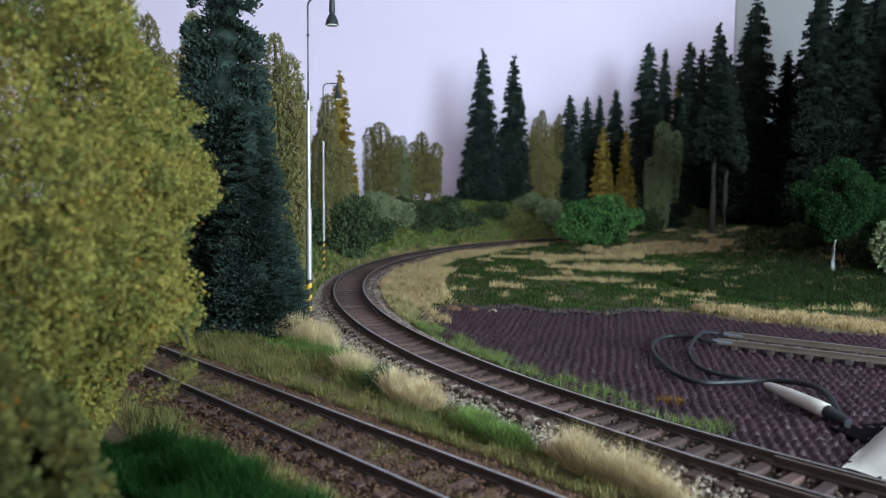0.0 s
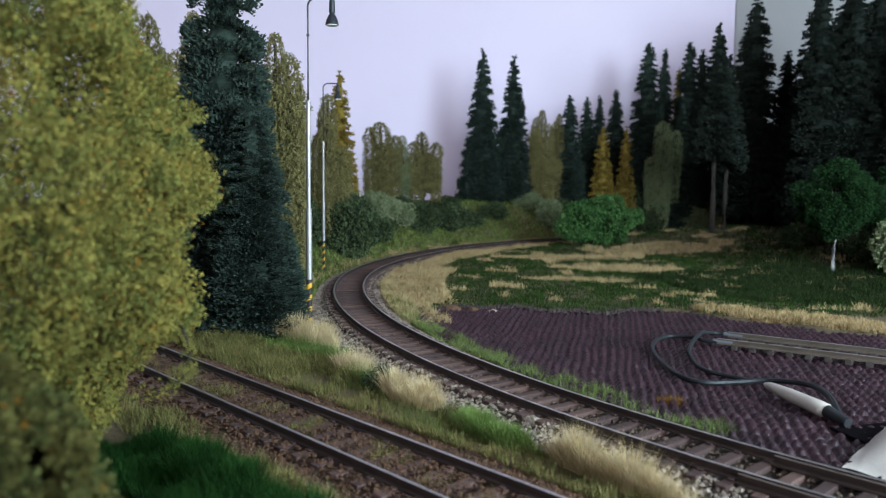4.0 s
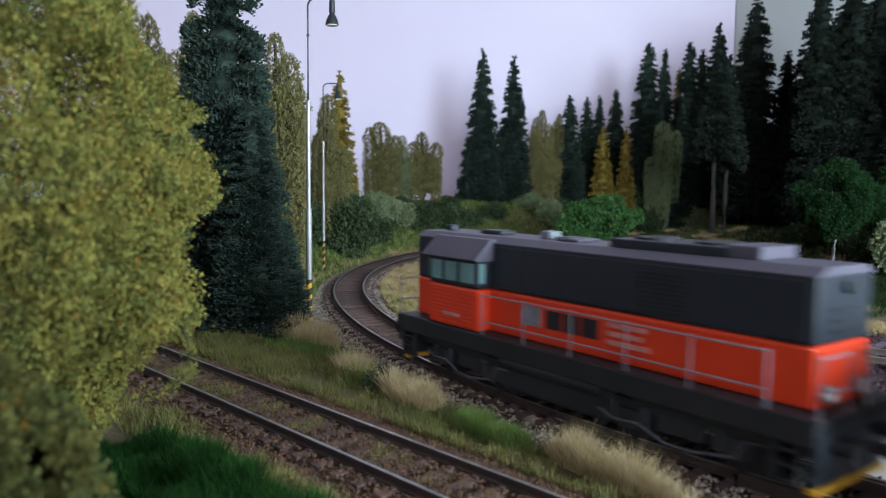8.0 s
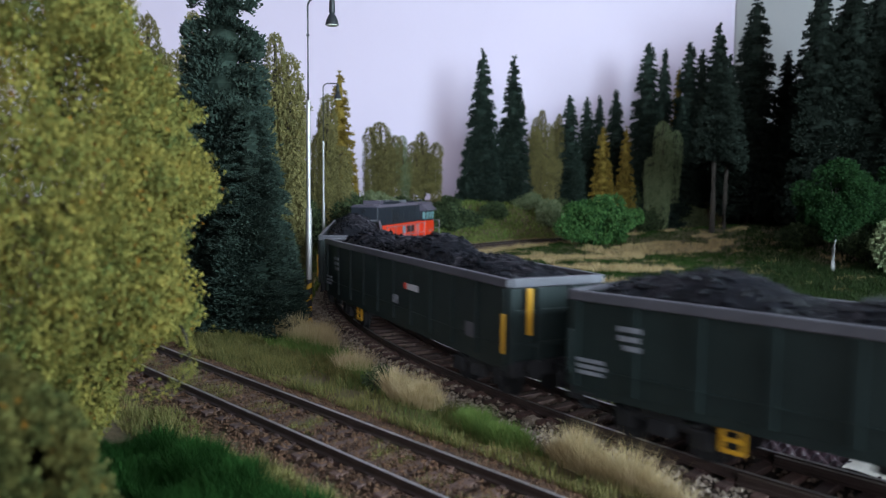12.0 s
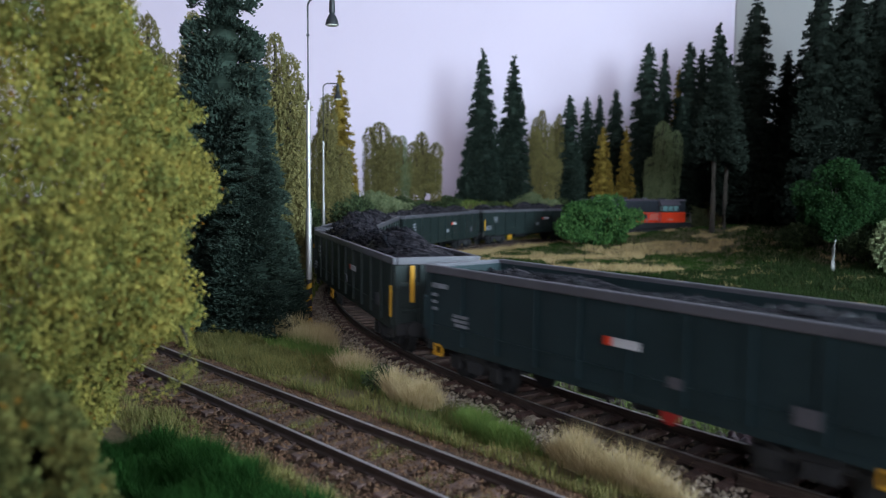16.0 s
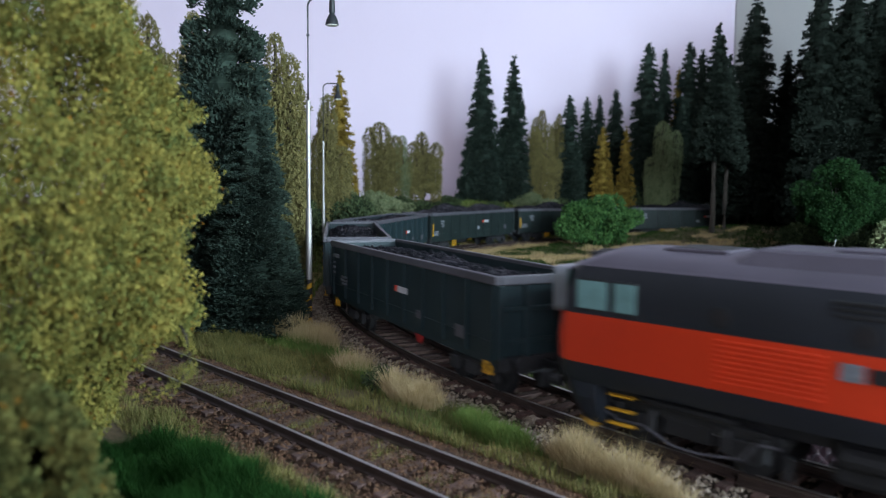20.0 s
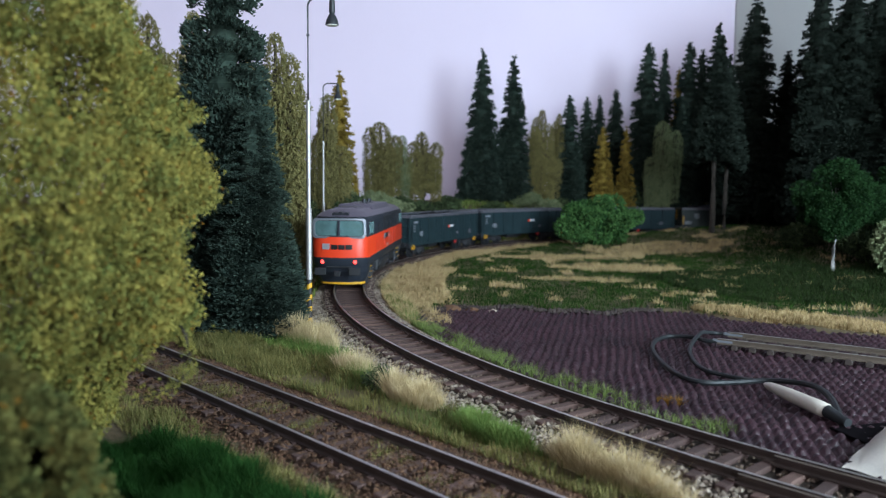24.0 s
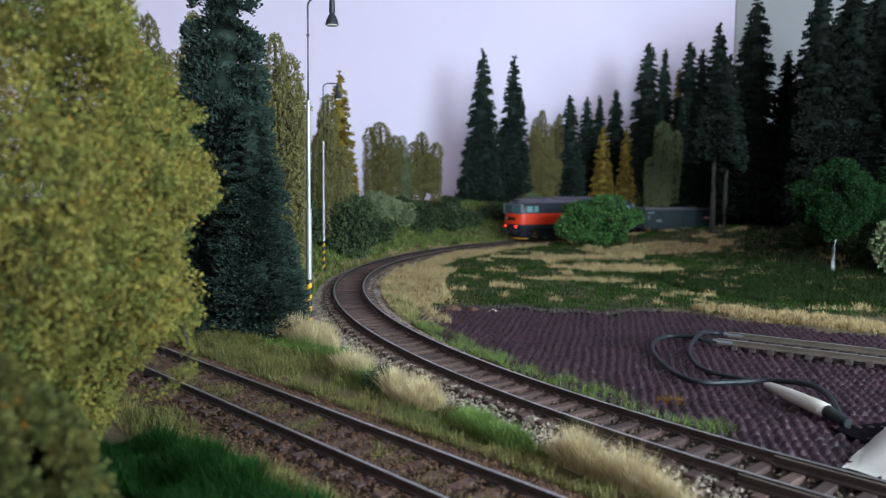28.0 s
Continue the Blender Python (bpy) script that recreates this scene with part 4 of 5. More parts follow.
def bank(n, seed, low, high):
    r = np.random.default_rng(seed)
    s, o = r.uniform(250, 1080, n), r.uniform(20, 150, n)
    x, y, _ = on_line(s, o)
    v = vnoise(x + 900, y, 45) + r.normal(0, 0.2, n)
    ok = (v > low) & (v < high) & (y < WALL_Y - 4)
    return x[ok], y[ok]


grass_field("bank_grass", [bank(50000, 44, -0.35, 2)], 5.0, M_BANK, "olive grass on the bank behind the track", 210, 0.55)
grass_field("bank_green", [bank(26000, 45, -2, -0.1)], 5.0, M_GRASS, "dark green grass on the bank behind the track", 211, 0.55)
# wood floor: the same dark blade colour stands for shade under the trees
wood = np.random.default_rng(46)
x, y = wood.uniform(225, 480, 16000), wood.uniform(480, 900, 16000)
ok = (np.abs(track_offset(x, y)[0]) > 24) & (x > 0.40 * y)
grass_field("wood_floor", [(x[ok], y[ok])], 5.0, M_SHADE, "undergrowth on the wood floor, coloured dark for tree shade", 212, 0.5)

# ---- things beside the track ----
def lamp_post(x, y, h, label, k_=1.0):
    t = thing("street_lamp", P(x, y, stand(x, y, 0.0) - 0.5), label=label, category="street lamp", group="lamps along the line")
    bm = bmesh.new()
    rod(bm, (0, 0, -2), (0, 0, 23.5), 1.25 * k_, n=14)
    base = part("striped_base", bm, M_BLACKP, t, "black and yellow striped base", smooth=True)
    for k in range(4):
        bm = bmesh.new()
        rings = []
        for dz in (0, 2.2):
            rings.append([(1.32 * k_ * math.cos(TAU * i / 14), 1.32 * k_ * math.sin(TAU * i / 14), 3.0 + k * 5.2 + dz + 1.1 * math.cos(TAU * i / 14 + 0.6)) for i in range(14)])
        loft(bm, rings, (False, False))
        part("yellow_stripe", bm, M_YELLOWP, base)
    bm = bmesh.new()
    rod(bm, (0, 0, 23.5), (0, 0, h * 0.375), 1.4 * k_, n=14)
    part("lower_tube", bm, M_POLE, t, smooth=True)
    bm = bmesh.new()
    rod(bm, (0, 0, h * 0.375 - 0.6), (0, 0, h * 0.375 + 0.4), 1.5 * k_, 1.1 * k_, n=14)
    rod(bm, (0, 0, h * 0.375), (0, 0, h * 0.70), 0.95 * k_, n=14)
    part("middle_tube", bm, M_POLE, t, smooth=True)
    bm = bmesh.new()
    arc = [(0, 0, h * 0.70), (0, 0, h - 3.6)] + [(3.6 - 3.6 * math.cos(a), 0, h - 3.6 + 3.6 * math.sin(a)) for a in np.linspace(0.25, 1.57, 7)] + [(10.0, 0, h), (10.6, 0, h - 0.6)]
    tube(bm, arc, 0.42, 10)
    rod(bm, (0, 0, h * 0.89), (0, 0, h * 0.895), 0.7, n=10)
    part("curved_arm", bm, M_LAMPGREY, t, smooth=True)
    bm = bmesh.new()
    prof = [(0.7, 0), (1.2, -0.6), (1.35, -5.4), (1.05, -6.2), (1.6, -7.0), (2.4, -8.6), (2.9, -10.6), (2.95, -11.0)]
    loft(bm, [[(10.6 + q * math.cos(TAU * i / 18), q * math.sin(TAU * i / 18), h - 0.4 + z) for i in range(18)] for q, z in prof])
    head = part("lamp_head", bm, M_LAMPGREY, t, "dark grey bell-shaped head", smooth=True)
    bm = bmesh.new()
    rod(bm, (10.6, 0, h - 0.4 - 11.3), (10.6, 0, h - 0.4 - 11.02), 2.4, n=16)
    part("glass", bm, M_WARM, head)
    return t


lamp_post(-60, 338, 146.8, "grey metal street lamp with a black and yellow striped foot")
lamp_post(-88, 557, 138, "slim street lamp with a striped foot behind the curve", 0.72)

# housing for the unseen key lamp, invented: a shallow box on a small tripod
work = thing("work_light", label="invented square housing on a tripod for the unseen key lamp", category="work light")
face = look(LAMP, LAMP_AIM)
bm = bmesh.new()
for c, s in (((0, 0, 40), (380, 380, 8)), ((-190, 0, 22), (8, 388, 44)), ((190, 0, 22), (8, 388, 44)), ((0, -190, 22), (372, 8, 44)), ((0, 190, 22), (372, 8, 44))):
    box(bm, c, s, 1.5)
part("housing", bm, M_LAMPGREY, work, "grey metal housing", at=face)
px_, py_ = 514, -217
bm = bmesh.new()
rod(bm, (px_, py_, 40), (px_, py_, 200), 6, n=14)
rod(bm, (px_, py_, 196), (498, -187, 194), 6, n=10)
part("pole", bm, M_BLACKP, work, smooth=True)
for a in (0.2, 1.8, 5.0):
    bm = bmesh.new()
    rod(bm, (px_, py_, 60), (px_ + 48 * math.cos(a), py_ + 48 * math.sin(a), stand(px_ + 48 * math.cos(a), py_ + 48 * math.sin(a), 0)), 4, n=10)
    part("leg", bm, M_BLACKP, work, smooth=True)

# short piece of loose track on the mat
panel = thing("loose_track_piece", P(156, 291, -5.4, -34.5), label="loose piece of bare model track lying on the mat", category="track piece")
for o in (-8.6, 8.6):
    bm = bmesh.new()
    sweep(bm, [(a, z + 4.6) for a, z in RAIL_PROFILE], [(-45, o, 0), (0, o, 0), (150, o, 0)])
    pr = part("rail", bm, M_BRASS, panel)
    bm = bmesh.new()
    sweep(bm, [(a, z + 4.62) for a, z in HEAD_PROFILE], [(-45, o, 0), (0, o, 0), (150, o, 0)])
    part("rail_head", bm, M_RAILTOP, pr, "bright running surface")
    bm = bmesh.new()
    box(bm, (-43, o, 3.6), (8, 0.9, 1.3), 0.2)
    part("rail_joiner", bm, M_SILVER, panel, "bright metal rail joiner")
tie = sleeper_mesh(2.6, 21.0, 1.8, M_TIE)
for d in np.arange(-38, 150, 6.9):
    place("sleeper", tie, panel, at=P(d, 0, 1.4))

def cable(name, pts, r, label):
    bm = bmesh.new()
    pts = [Vector(p) for p in pts]
    fine = []
    for i in range(len(pts) - 1):
        p0, p1, p2, p3 = pts[max(i - 1, 0)], pts[i], pts[i + 1], pts[min(i + 2, len(pts) - 1)]
        for t in np.linspace(0, 1, 7)[:-1]:
            fine.append(0.5 * (2 * p1 + (p2 - p0) * t + (2 * p0 - 5 * p1 + 4 * p2 - p3) * t * t + (3 * p1 - p0 - 3 * p2 + p3) * t ** 3))
    tube(bm, fine + [pts[-1]], r, 8)
    return tagged(part(name, bm, M_CABLE, smooth=True), label=label, category="cable")


cable("cable", [(116, 309, -2), (110, 313, -2.6), (109, 321, -3), (101, 328, -3.8), (94, 323, -4), (89, 314, -4), (84.5, 299, -4), (82, 276, -4), (83, 258, -4), (88, 250, -4), (98, 250.5, -4), (108, 250, -3.2), (113.5, 243, -1.6), (116, 231, 0), (115, 219, -0.6), (112.5, 208, -4), (110, 198, -9)], 0.95, "black cable looped over the brown mat")
cable("cable", [(128, 326, -2.4), (122, 331, -3), (116, 328, -2), (111, 321, -1), (104, 311, -3.4), (98, 295, -4), (94.5, 277, -4), (95, 266, -4), (99, 260, -4), (103, 254, -3.8), (107, 250.5, -3.4)], 0.85, "second black cable leading to the loose track")
plug = thing("cable_connector", P(108, 226, -2.2, -80), label="cream plastic cable connector on the black cable", category="connector")
bm = bmesh.new()
loft(bm, [[(x, q * math.cos(TAU * i / 14), q * 0.8 * math.sin(TAU * i / 14)) for i in range(14)] for x, q in ((-16, 0.8), (-13, 1.7), (-4, 2.4), (8, 2.7), (13, 2.6), (14, 1.8))])
part("body", bm, M_PLUG, plug, smooth=True)
bm = bmesh.new()
rod(bm, (14, 0, 0), (22, 0.5, -1), 1.9, 1.3, 12)
part("sleeve", bm, M_CABLE, plug, "dark rubber sleeve", smooth=True)
# no real opening: a thin slab painted black for the dark of the hole
bm = bmesh.new()
box(bm, (0, 0, 0), (20, 14, 0.8), 0.3)
tagged(part("cable_slot", bm, M_HOLE, at=P(119, 201, -4.9, 14)), label="thin black slab on the mat in place of a dark cable hole", category="slot")
bm = bmesh.new()
bmesh.ops.create_grid(bm, x_segments=14, y_segments=14, size=1.0)
for v in bm.verts:
    v.co = Vector((v.co.x * 24 + 2 * v.co.y, v.co.y * 17, 4.0 * (1 - abs(v.co.x) ** 3) * (1 - v.co.y ** 4) + 0.5 * noise.noise(v.co * 3) - 1.0))
bmesh.ops.extrude_face_region(bm, geom=bm.faces[:])
tagged(part("plaster_sheet", bm, M_PLASTER, at=P(123, 181, -4.0, 48), smooth=True), label="crumpled white plaster sheet beside the track", category="plaster sheet")

# stones and a bark piece at the mat's edge
def boulder(x, y, q, mat_, seed, label):
    bm = bmesh.new()
    bmesh.ops.create_icosphere(bm, subdivisions=2, radius=q)
    r = random.Random(seed)
    for v in bm.verts:
        v.co *= 1 + 0.35 * noise.noise(v.co / q * 1.3 + Vector((seed, 0, 0)))
        v.co.z *= 0.6
    tagged(part("stone", bm, mat_, at=P(x, y, stand(x, y, -0.3), r.uniform(0, 360))), label=label, category="stone")


r_c = np.random.default_rng(61)
cx = r_c.uniform(-4, 118, 900)
cy = mat_edge(cx) + r_c.normal(1.0, 2.2, 900)
stones("earth_clods", cx, cy, np.maximum(ground_z(cx, cy), -5.6) + 0.6, 1.5, M_CLOD, "dark crumbs of earth along the edge of the mat", 62)
boulder(27, 400, 3.6, M_STONE, 1, "pale stone at the edge of the mat")
boulder(16, 403, 5.0, M_RUSTSTONE, 2, "rust-brown stone at the edge of the mat")
boulder(5, 405, 6.0, M_RUSTSTONE, 3, "rust-brown stone at the edge of the mat")
boulder(-93, 664, 4.0, M_PLASTER, 4, "white stone beside the curve")
boulder(240, 905, 5.0, M_PLASTER, 5, "white stone behind the bush")

# ---- the train; every vehicle looks along its own x, rail tops at z = 0 ----
WHEELS = {}      # wheelset: (x on its bogie, radius)


def wheel_mesh(r):
    bm = bmesh.new()
    for y in (-7.6, 7.6):
        k = 1 if y > 0 else -1
        rod(bm, (0, y, 0), (0, y + 1.9 * k, 0), r, n=22)
        rod(bm, (0, y - 0.6 * k, 0), (0, y, 0), r + 0.9, n=22)
        rod(bm, (0, y + 1.9 * k, 0), (0, y + 2.3 * k, 0), r * 0.35, n=10)
        for q in range(4):
            a = TAU * q / 4
            box(bm, (math.cos(a) * r * 0.55, y + 2.0 * k, math.sin(a) * r * 0.55), (1.2, 0.3, 1.2))
    rod(bm, (0, -7.6, 0), (0, 7.6, 0), 1.1, n=10)
    bmesh.ops.scale(bm, vec=(MM, MM, MM), verts=bm.verts)
    me = bpy.data.meshes.new("wheelset")
    bm.to_mesh(me)
    bm.free()
    me.materials.append(M_UNDER)
    return me


WHEEL_WAGON, WHEEL_LOCO = wheel_mesh(5.3), wheel_mesh(5.75)


def bogie(parent, x, base, wheel, r, loco=False):
    bm = bmesh.new()
    half = base / 2
    for y in (-11.2, 11.2):
        k = 1 if y > 0 else -1
        if loco:
            box(bm, (0, y, 9.2), (base + 17, 1.8, 2.6), 0.4)
            box(bm, (0, y, 6.6), (base * 0.45, 2.2, 4.0), 0.4)
            for e in (-half, half):
                box(bm, (e, y + 0.7 * k, r), (5.6, 2.6, 5.0), 0.5)
                for q in (-4.4, 4.4):
                    rod(bm, (e + q, y + 0.9 * k, 4.5), (e + q, y + 0.9 * k, 9.5), 1.3, n=10)
            rod(bm, (-half + 2, y + 1.6 * k, 11.4), (half - 2, y + 1.6 * k, 11.4), 0.9, n=8)
            box(bm, (half + 9, y, 4.4), (1.4, 1.6, 5.2), 0.3)
            box(bm, (-half - 9, y, 4.4), (1.4, 1.6, 5.2), 0.3)
        else:
            box(bm, (0, y, 8.2), (base * 0.55, 1.8, 3.2), 0.4)
            box(bm, (0, y, 5.8), (7.5, 2.0, 3.8), 0.4)
            for e in (-half, half):
                box(bm, (e, y + 0.3 * k, r + 0.2), (5.0, 2.2, 4.6), 0.5)
                box(bm, (e * 0.75, y, 7.4), (5.6, 1.6, 1.8), 0.3, ry=-18 if e > 0 else 18)
            for q in (-2.4, 0, 2.4):
                rod(bm, (q, y + 1.1 * k, 3.8), (q, y + 1.1 * k, 7.4), 0.95, n=8)
    box(bm, (0, 0, 8.0), (7, 20, 3.4), 0.4)
    for e in (-half - 3.6, half + 3.6):
        box(bm, (e, 0, 6.4), (1.4, 22, 2.0), 0.3)
    fr = part("bogie", bm, M_UNDER, parent, "black bogie frame")
    fr.matrix_basis = P(x, 0, 0)
    for e in (-half, half):
        WHEELS[place("wheelset", wheel, fr, at=P(e, 0, r))] = (e, r)
    if loco:
        for y in (-13.2, 13.2):
            bm = bmesh.new()
            tube(bm, [(-half - 8, y, 8.6), (-half - 3, y, 8.2), (-half, y, 4.2), (-4, y, 2.6), (3, y, 2.6), (half - 3, y, 5.4), (half + 4, y, 5.0), (half + 8, y, 6.6)], 0.34, 6)
            part("sand_pipe", bm, M_RIM, fr, "thin grey pipe")
    return fr


def buffers(parent, x, z, k, square=False):
    for y in (-10.0, 10.0):
        bm = bmesh.new()
        rod(bm, (x, y, z), (x + 4.2 * k, y, z), 1.5, n=12)
        if square:
            box(bm, (x + 4.9 * k, y, z), (1.0, 6.6, 4.2), 0.3)
        else:
            rod(bm, (x + 4.2 * k, y, z), (x + 5.2 * k, y, z), 2.7, 2.5, n=18)
        part("buffer", bm, M_UNDER, parent)
    bm = bmesh.new()
    box(bm, (x + 2.4 * k, 0, z - 1.2), (6.5, 2.0, 2.2), 0.4)
    box(bm, (x + 6.2 * k, 0, z - 1.2), (2.0, 3.4, 3.0), 0.4)
    part("coupling", bm, M_UNDER, parent)


def bars(parent, x, y, z, rows, mat_, k):
    """Lettering too small to read, as plain bars on a side. rows: (dx, dz, length, height)."""
    for dx, dz, ln, ht in rows:
        bm = bmesh.new()
        box(bm, (x + dx, y, z + dz), (ln, 0.3, ht))
        part("marking", bm, mat_, parent)


def coal_load(length, width, z0, heap, seed):
    r = np.random.default_rng(seed)
    nx_, ny_ = int(length / 1.5), int(width / 1.5)
    X, Y = np.meshgrid(np.linspace(-length / 2, length / 2, nx_), np.linspace(-width / 2, width / 2, ny_))
    u, v = X / (length / 2), Y / (width / 2)
    H = heap * (1 - np.abs(v) ** 2.2) * (1 - np.abs(u) ** 9) * (1 + 0.28 * np.sin(X / 13.0 + seed) + 0.2 * np.sin(X / 5.5 + 2 * seed))
    Z = z0 + H + 0.75 * vnoise(X + 37 * seed, Y, 3.0) + 0.6 * r.random(X.shape)
    ii = np.arange(X.size).reshape(X.shape)
    q = np.stack([ii[:-1, :-1], ii[:-1, 1:], ii[1:, 1:], ii[1:, :-1]], -1).reshape(-1, 4)
    V = np.stack([X, Y, Z], -1).reshape(-1, 3)
    # loose lumps on top
    n = int(length * 4.2)
    px, py = r.uniform(-length / 2 + 2, length / 2 - 2, n), r.uniform(-width / 2 + 2, width / 2 - 2, n)
    i, j = ((py + width / 2) / width * (ny_ - 1)).astype(int), ((px + length / 2) / length * (nx_ - 1)).astype(int)
    pz = Z[i, j]
    base = np.array([(1, 0, 0), (-1, 0, 0), (0, 1, 0), (0, -1, 0), (0, 0, 1), (0, 0, -1)], float)
    tri = np.array([(0, 2, 4), (2, 1, 4), (1, 3, 4), (3, 0, 4), (2, 0, 5), (1, 2, 5), (3, 1, 5), (0, 3, 5)])
    L = base[None] * r.uniform(0.6, 1.5, (n, 1, 1)) * r.uniform(0.6, 1.2, (n, 6, 1)) + np.stack([px, py, pz], -1)[:, None]
    T = tri[None] + (np.arange(n) * 6)[:, None, None] + len(V)
    tris = np.concatenate([q[:, [0, 1, 2]], q[:, [0, 2, 3]], T.reshape(-1, 3)])
    return raw_mesh("coal_load", np.concatenate([V, L.reshape(-1, 3)]), tris, M_COAL)


def wagon(kind, seed):
    """An open bogie wagon. Kind a: long, heaped; kind b: shorter, load below the rim."""
    long_ = kind == "a"
    L, W, top, floor_ = (164.0, 32.2, 36.0, 12.2) if long_ else (146.0, 32.2, 36.0, 12.2)
    paint = M_WAGON if long_ else M_WAGONB
    label = "long dark green open coal wagon heaped with coal" if long_ else "dark blue-green open coal wagon filled level with coal"
    t = thing("coal_wagon", label=label, category="coal wagon", group="wagons of the coal train")
    h = top - floor_
    ribs = 11 if long_ else 10
    for y in (-1, 1):
        bm = bmesh.new()
        box(bm, (0, y * (W / 2 - 1.0), floor_ + h / 2 - 0.6), (L - 1, 0.9, h - 1.2), 0.1)
        side = part("side_wall", bm, paint, t)
        for i in range(ribs):
            x = (i - (ribs - 1) / 2) * (L - 5) / (ribs - 1)
            bm = bmesh.new()
            extrude(bm, [(y * (W / 2 - 0.7), floor_), (y * (W / 2 + 0.4), floor_), (y * (W / 2 + 0.4), top - 2.8), (y * (W / 2 - 0.7), top - 2.2)], x - 1.0, x + 1.0)
            part("rib", bm, paint, side)
        bm = bmesh.new()
        box(bm, (0, y * (W / 2 - 0.55), top - 1.3), (L, 1.7, 2.6), 0.35)
        part("top_rim", bm, M_RIM, t, "paler grey top rail")
        bm = bmesh.new()
        box(bm, (0, y * (W / 2 - 1.3), floor_ - 0.9), (L - 4, 1.3, 2.6), 0.25)
        part("solebar", bm, paint, t)
        # door line and hooks
        bm = bmesh.new()
        box(bm, (0, y * (W / 2 - 0.4), floor_ + 4.6), (L - 6, 0.5, 0.5))
        part("lower_rail", bm, paint, side)
    for k in (-1, 1):
        bm = bmesh.new()
        box(bm, (k * (L / 2 - 1.4), 0, floor_ + h / 2 - 0.6), (0.9, W - 2.2, h - 1.2), 0.1)
        end = part("end_wall", bm, paint, t)
        for y in (-W / 2 + 1.6, -5.6, 5.6, W / 2 - 1.6):
            bm = bmesh.new()
            box(bm, (k * (L / 2 - 0.4), y, floor_ + h / 2 - 1.4), (1.6, 2.2, h - 2.6), 0.25)
            part("end_post", bm, paint, end)
        for z in (floor_ + 5, floor_ + 14.2):
            bm = bmesh.new()
            box(bm, (k * (L / 2 - 0.5), 0, z), (1.1, W - 4, 1.3), 0.2)
            part("end_beam", bm, paint, end)
        bm = bmesh.new()
        box(bm, (k * (L / 2 - 0.55), 0, top - 1.3), (1.7, W - 2.9, 2.6), 0.3)
        part("top_rim", bm, M_RIM, t, "paler grey top rail")
        bm = bmesh.new()
        box(bm, (k * (L / 2 - 1.0), 0, floor_ - 1.6), (3.0, W - 2, 4.4), 0.4)
        part("headstock", bm, M_UNDER, t)
        buffers(t, k * (L / 2 + 0.4), 11.6, k)
        # yellow grab irons and steps at the corners
        for y in (-1, 1):
            if long_ or y * k > 0:
                bm = bmesh.new()
                box(bm, (k * (L / 2 - 1.2), y * (W / 2 + 0.7), floor_ + 8.6), (1.2, 0.7, 11.0), 0.2)
                part("grab_iron", bm, M_YELLOWP if (long_ and k < 0) or (y * k < 0 and not long_) else paint, t)
            bm = bmesh.new()
            box(bm, (k * (L / 2 - 6.0), y * (W / 2 - 1.0), 7.4), (3.8, 1.6, 0.5), 0.1)
            box(bm, (k * (L / 2 - 6.0), y * (W / 2 - 1.0), 10.6), (3.8, 1.0, 0.7), 0.1)
            for e in (-1.7, 1.7):
                box(bm, (k * (L / 2 - 6.0) + e, y * (W / 2 - 1.0), 9.0), (0.6, 0.9, 3.4), 0.1)
            part("foot_step", bm, M_UNDER if long_ else M_YELLOWP, t, "" if long_ else "yellow corner step")
        if long_ and k < 0 and seed > 1:
            bm = bmesh.new()
            box(bm, (k * (L / 2 + 0.7), 9.5, floor_ + 14.5), (0.7, 1.6, 13.0), 0.2)
            part("end_ladder", bm, M_YELLOWP, t, "yellow end ladder rail")
    bm = bmesh.new()
    box(bm, (0, 0, floor_ + 0.2), (L - 3, W - 3, 1.2))
    part("floor", bm, M_UNDER, t)
    bm = bmesh.new()
    box(bm, (0, 0, 9.6), (L - 30, 4.2, 3.6), 0.4)
    for e in (-9, 9):
        box(bm, (e, 5.5, 8.2), (11, 6, 4.6), 0.8)
    rod(bm, (-24, -6, 8), (-6, -6, 8), 2.4, n=12)
    part("underframe", bm, M_UNDER, t)
    if long_:
        for y in (-1, 1):
            bm = bmesh.new()
            for e in (-2.3, 2.3):
                box(bm, (40 * y + e, y * 14.4, 7.4), (0.9, 0.8, 5.6), 0.1)
            for z in (5.0, 7.6, 10.0):
                box(bm, (40 * y, y * 14.4, z), (5.4, 0.8, 0.9), 0.1)
            part("brake_step", bm, M_YELLOWP, t, "yellow hanging step frame")
    else:
        for y in (-1, 1):
            bm = bmesh.new()
            rod(bm, (-20 * y, y * 14.6, 9.2), (-20 * y, y * 15.4, 9.2), 2.2, n=16)
            part("brake_wheel", bm, M_REDP, t, "red brake wheel")
    place("coal_load", coal_load(L - 4.0, W - 4.0, top - 4.0, 7.6, seed) if long_ else coal_load(L - 4.0, W - 4.0, top - 5.2, 3.0, seed), t, "heap of black coal")
    for y in (-1, 1):
        yy = y * (W / 2 + 0.36)
        px, pz, pl = (-13.0, 25.7, 9.4) if long_ else (-2.6, 23.9, 8.2)
        bm = bmesh.new()
        box(bm, (y * (px - pl / 2 - 1.2), yy, pz), (pl, 0.3, 2.1))
        part("plate", bm, M_WHITEP, t, "white nameplate")
        bm = bmesh.new()
        box(bm, (y * px, yy, pz), (2.4, 0.34, 2.1))
        part("plate", bm, M_ORANGE, t, "orange nameplate corner")
        if long_:
            bars(t, y * 64.5, yy, 25.8, [(0, 2.4, 6.0, 1.2), (0, 0.2, 5.4, 1.2), (-0.8 * y, -2.0, 4.6, 1.2)], M_FADED, y)
            bars(t, y * 75, yy, 17.6, [(0, 1.5, 7.6, 0.9), (-0.5 * y, 0, 8.2, 0.9), (0, -1.5, 7.0, 0.9)], M_FADED, y)
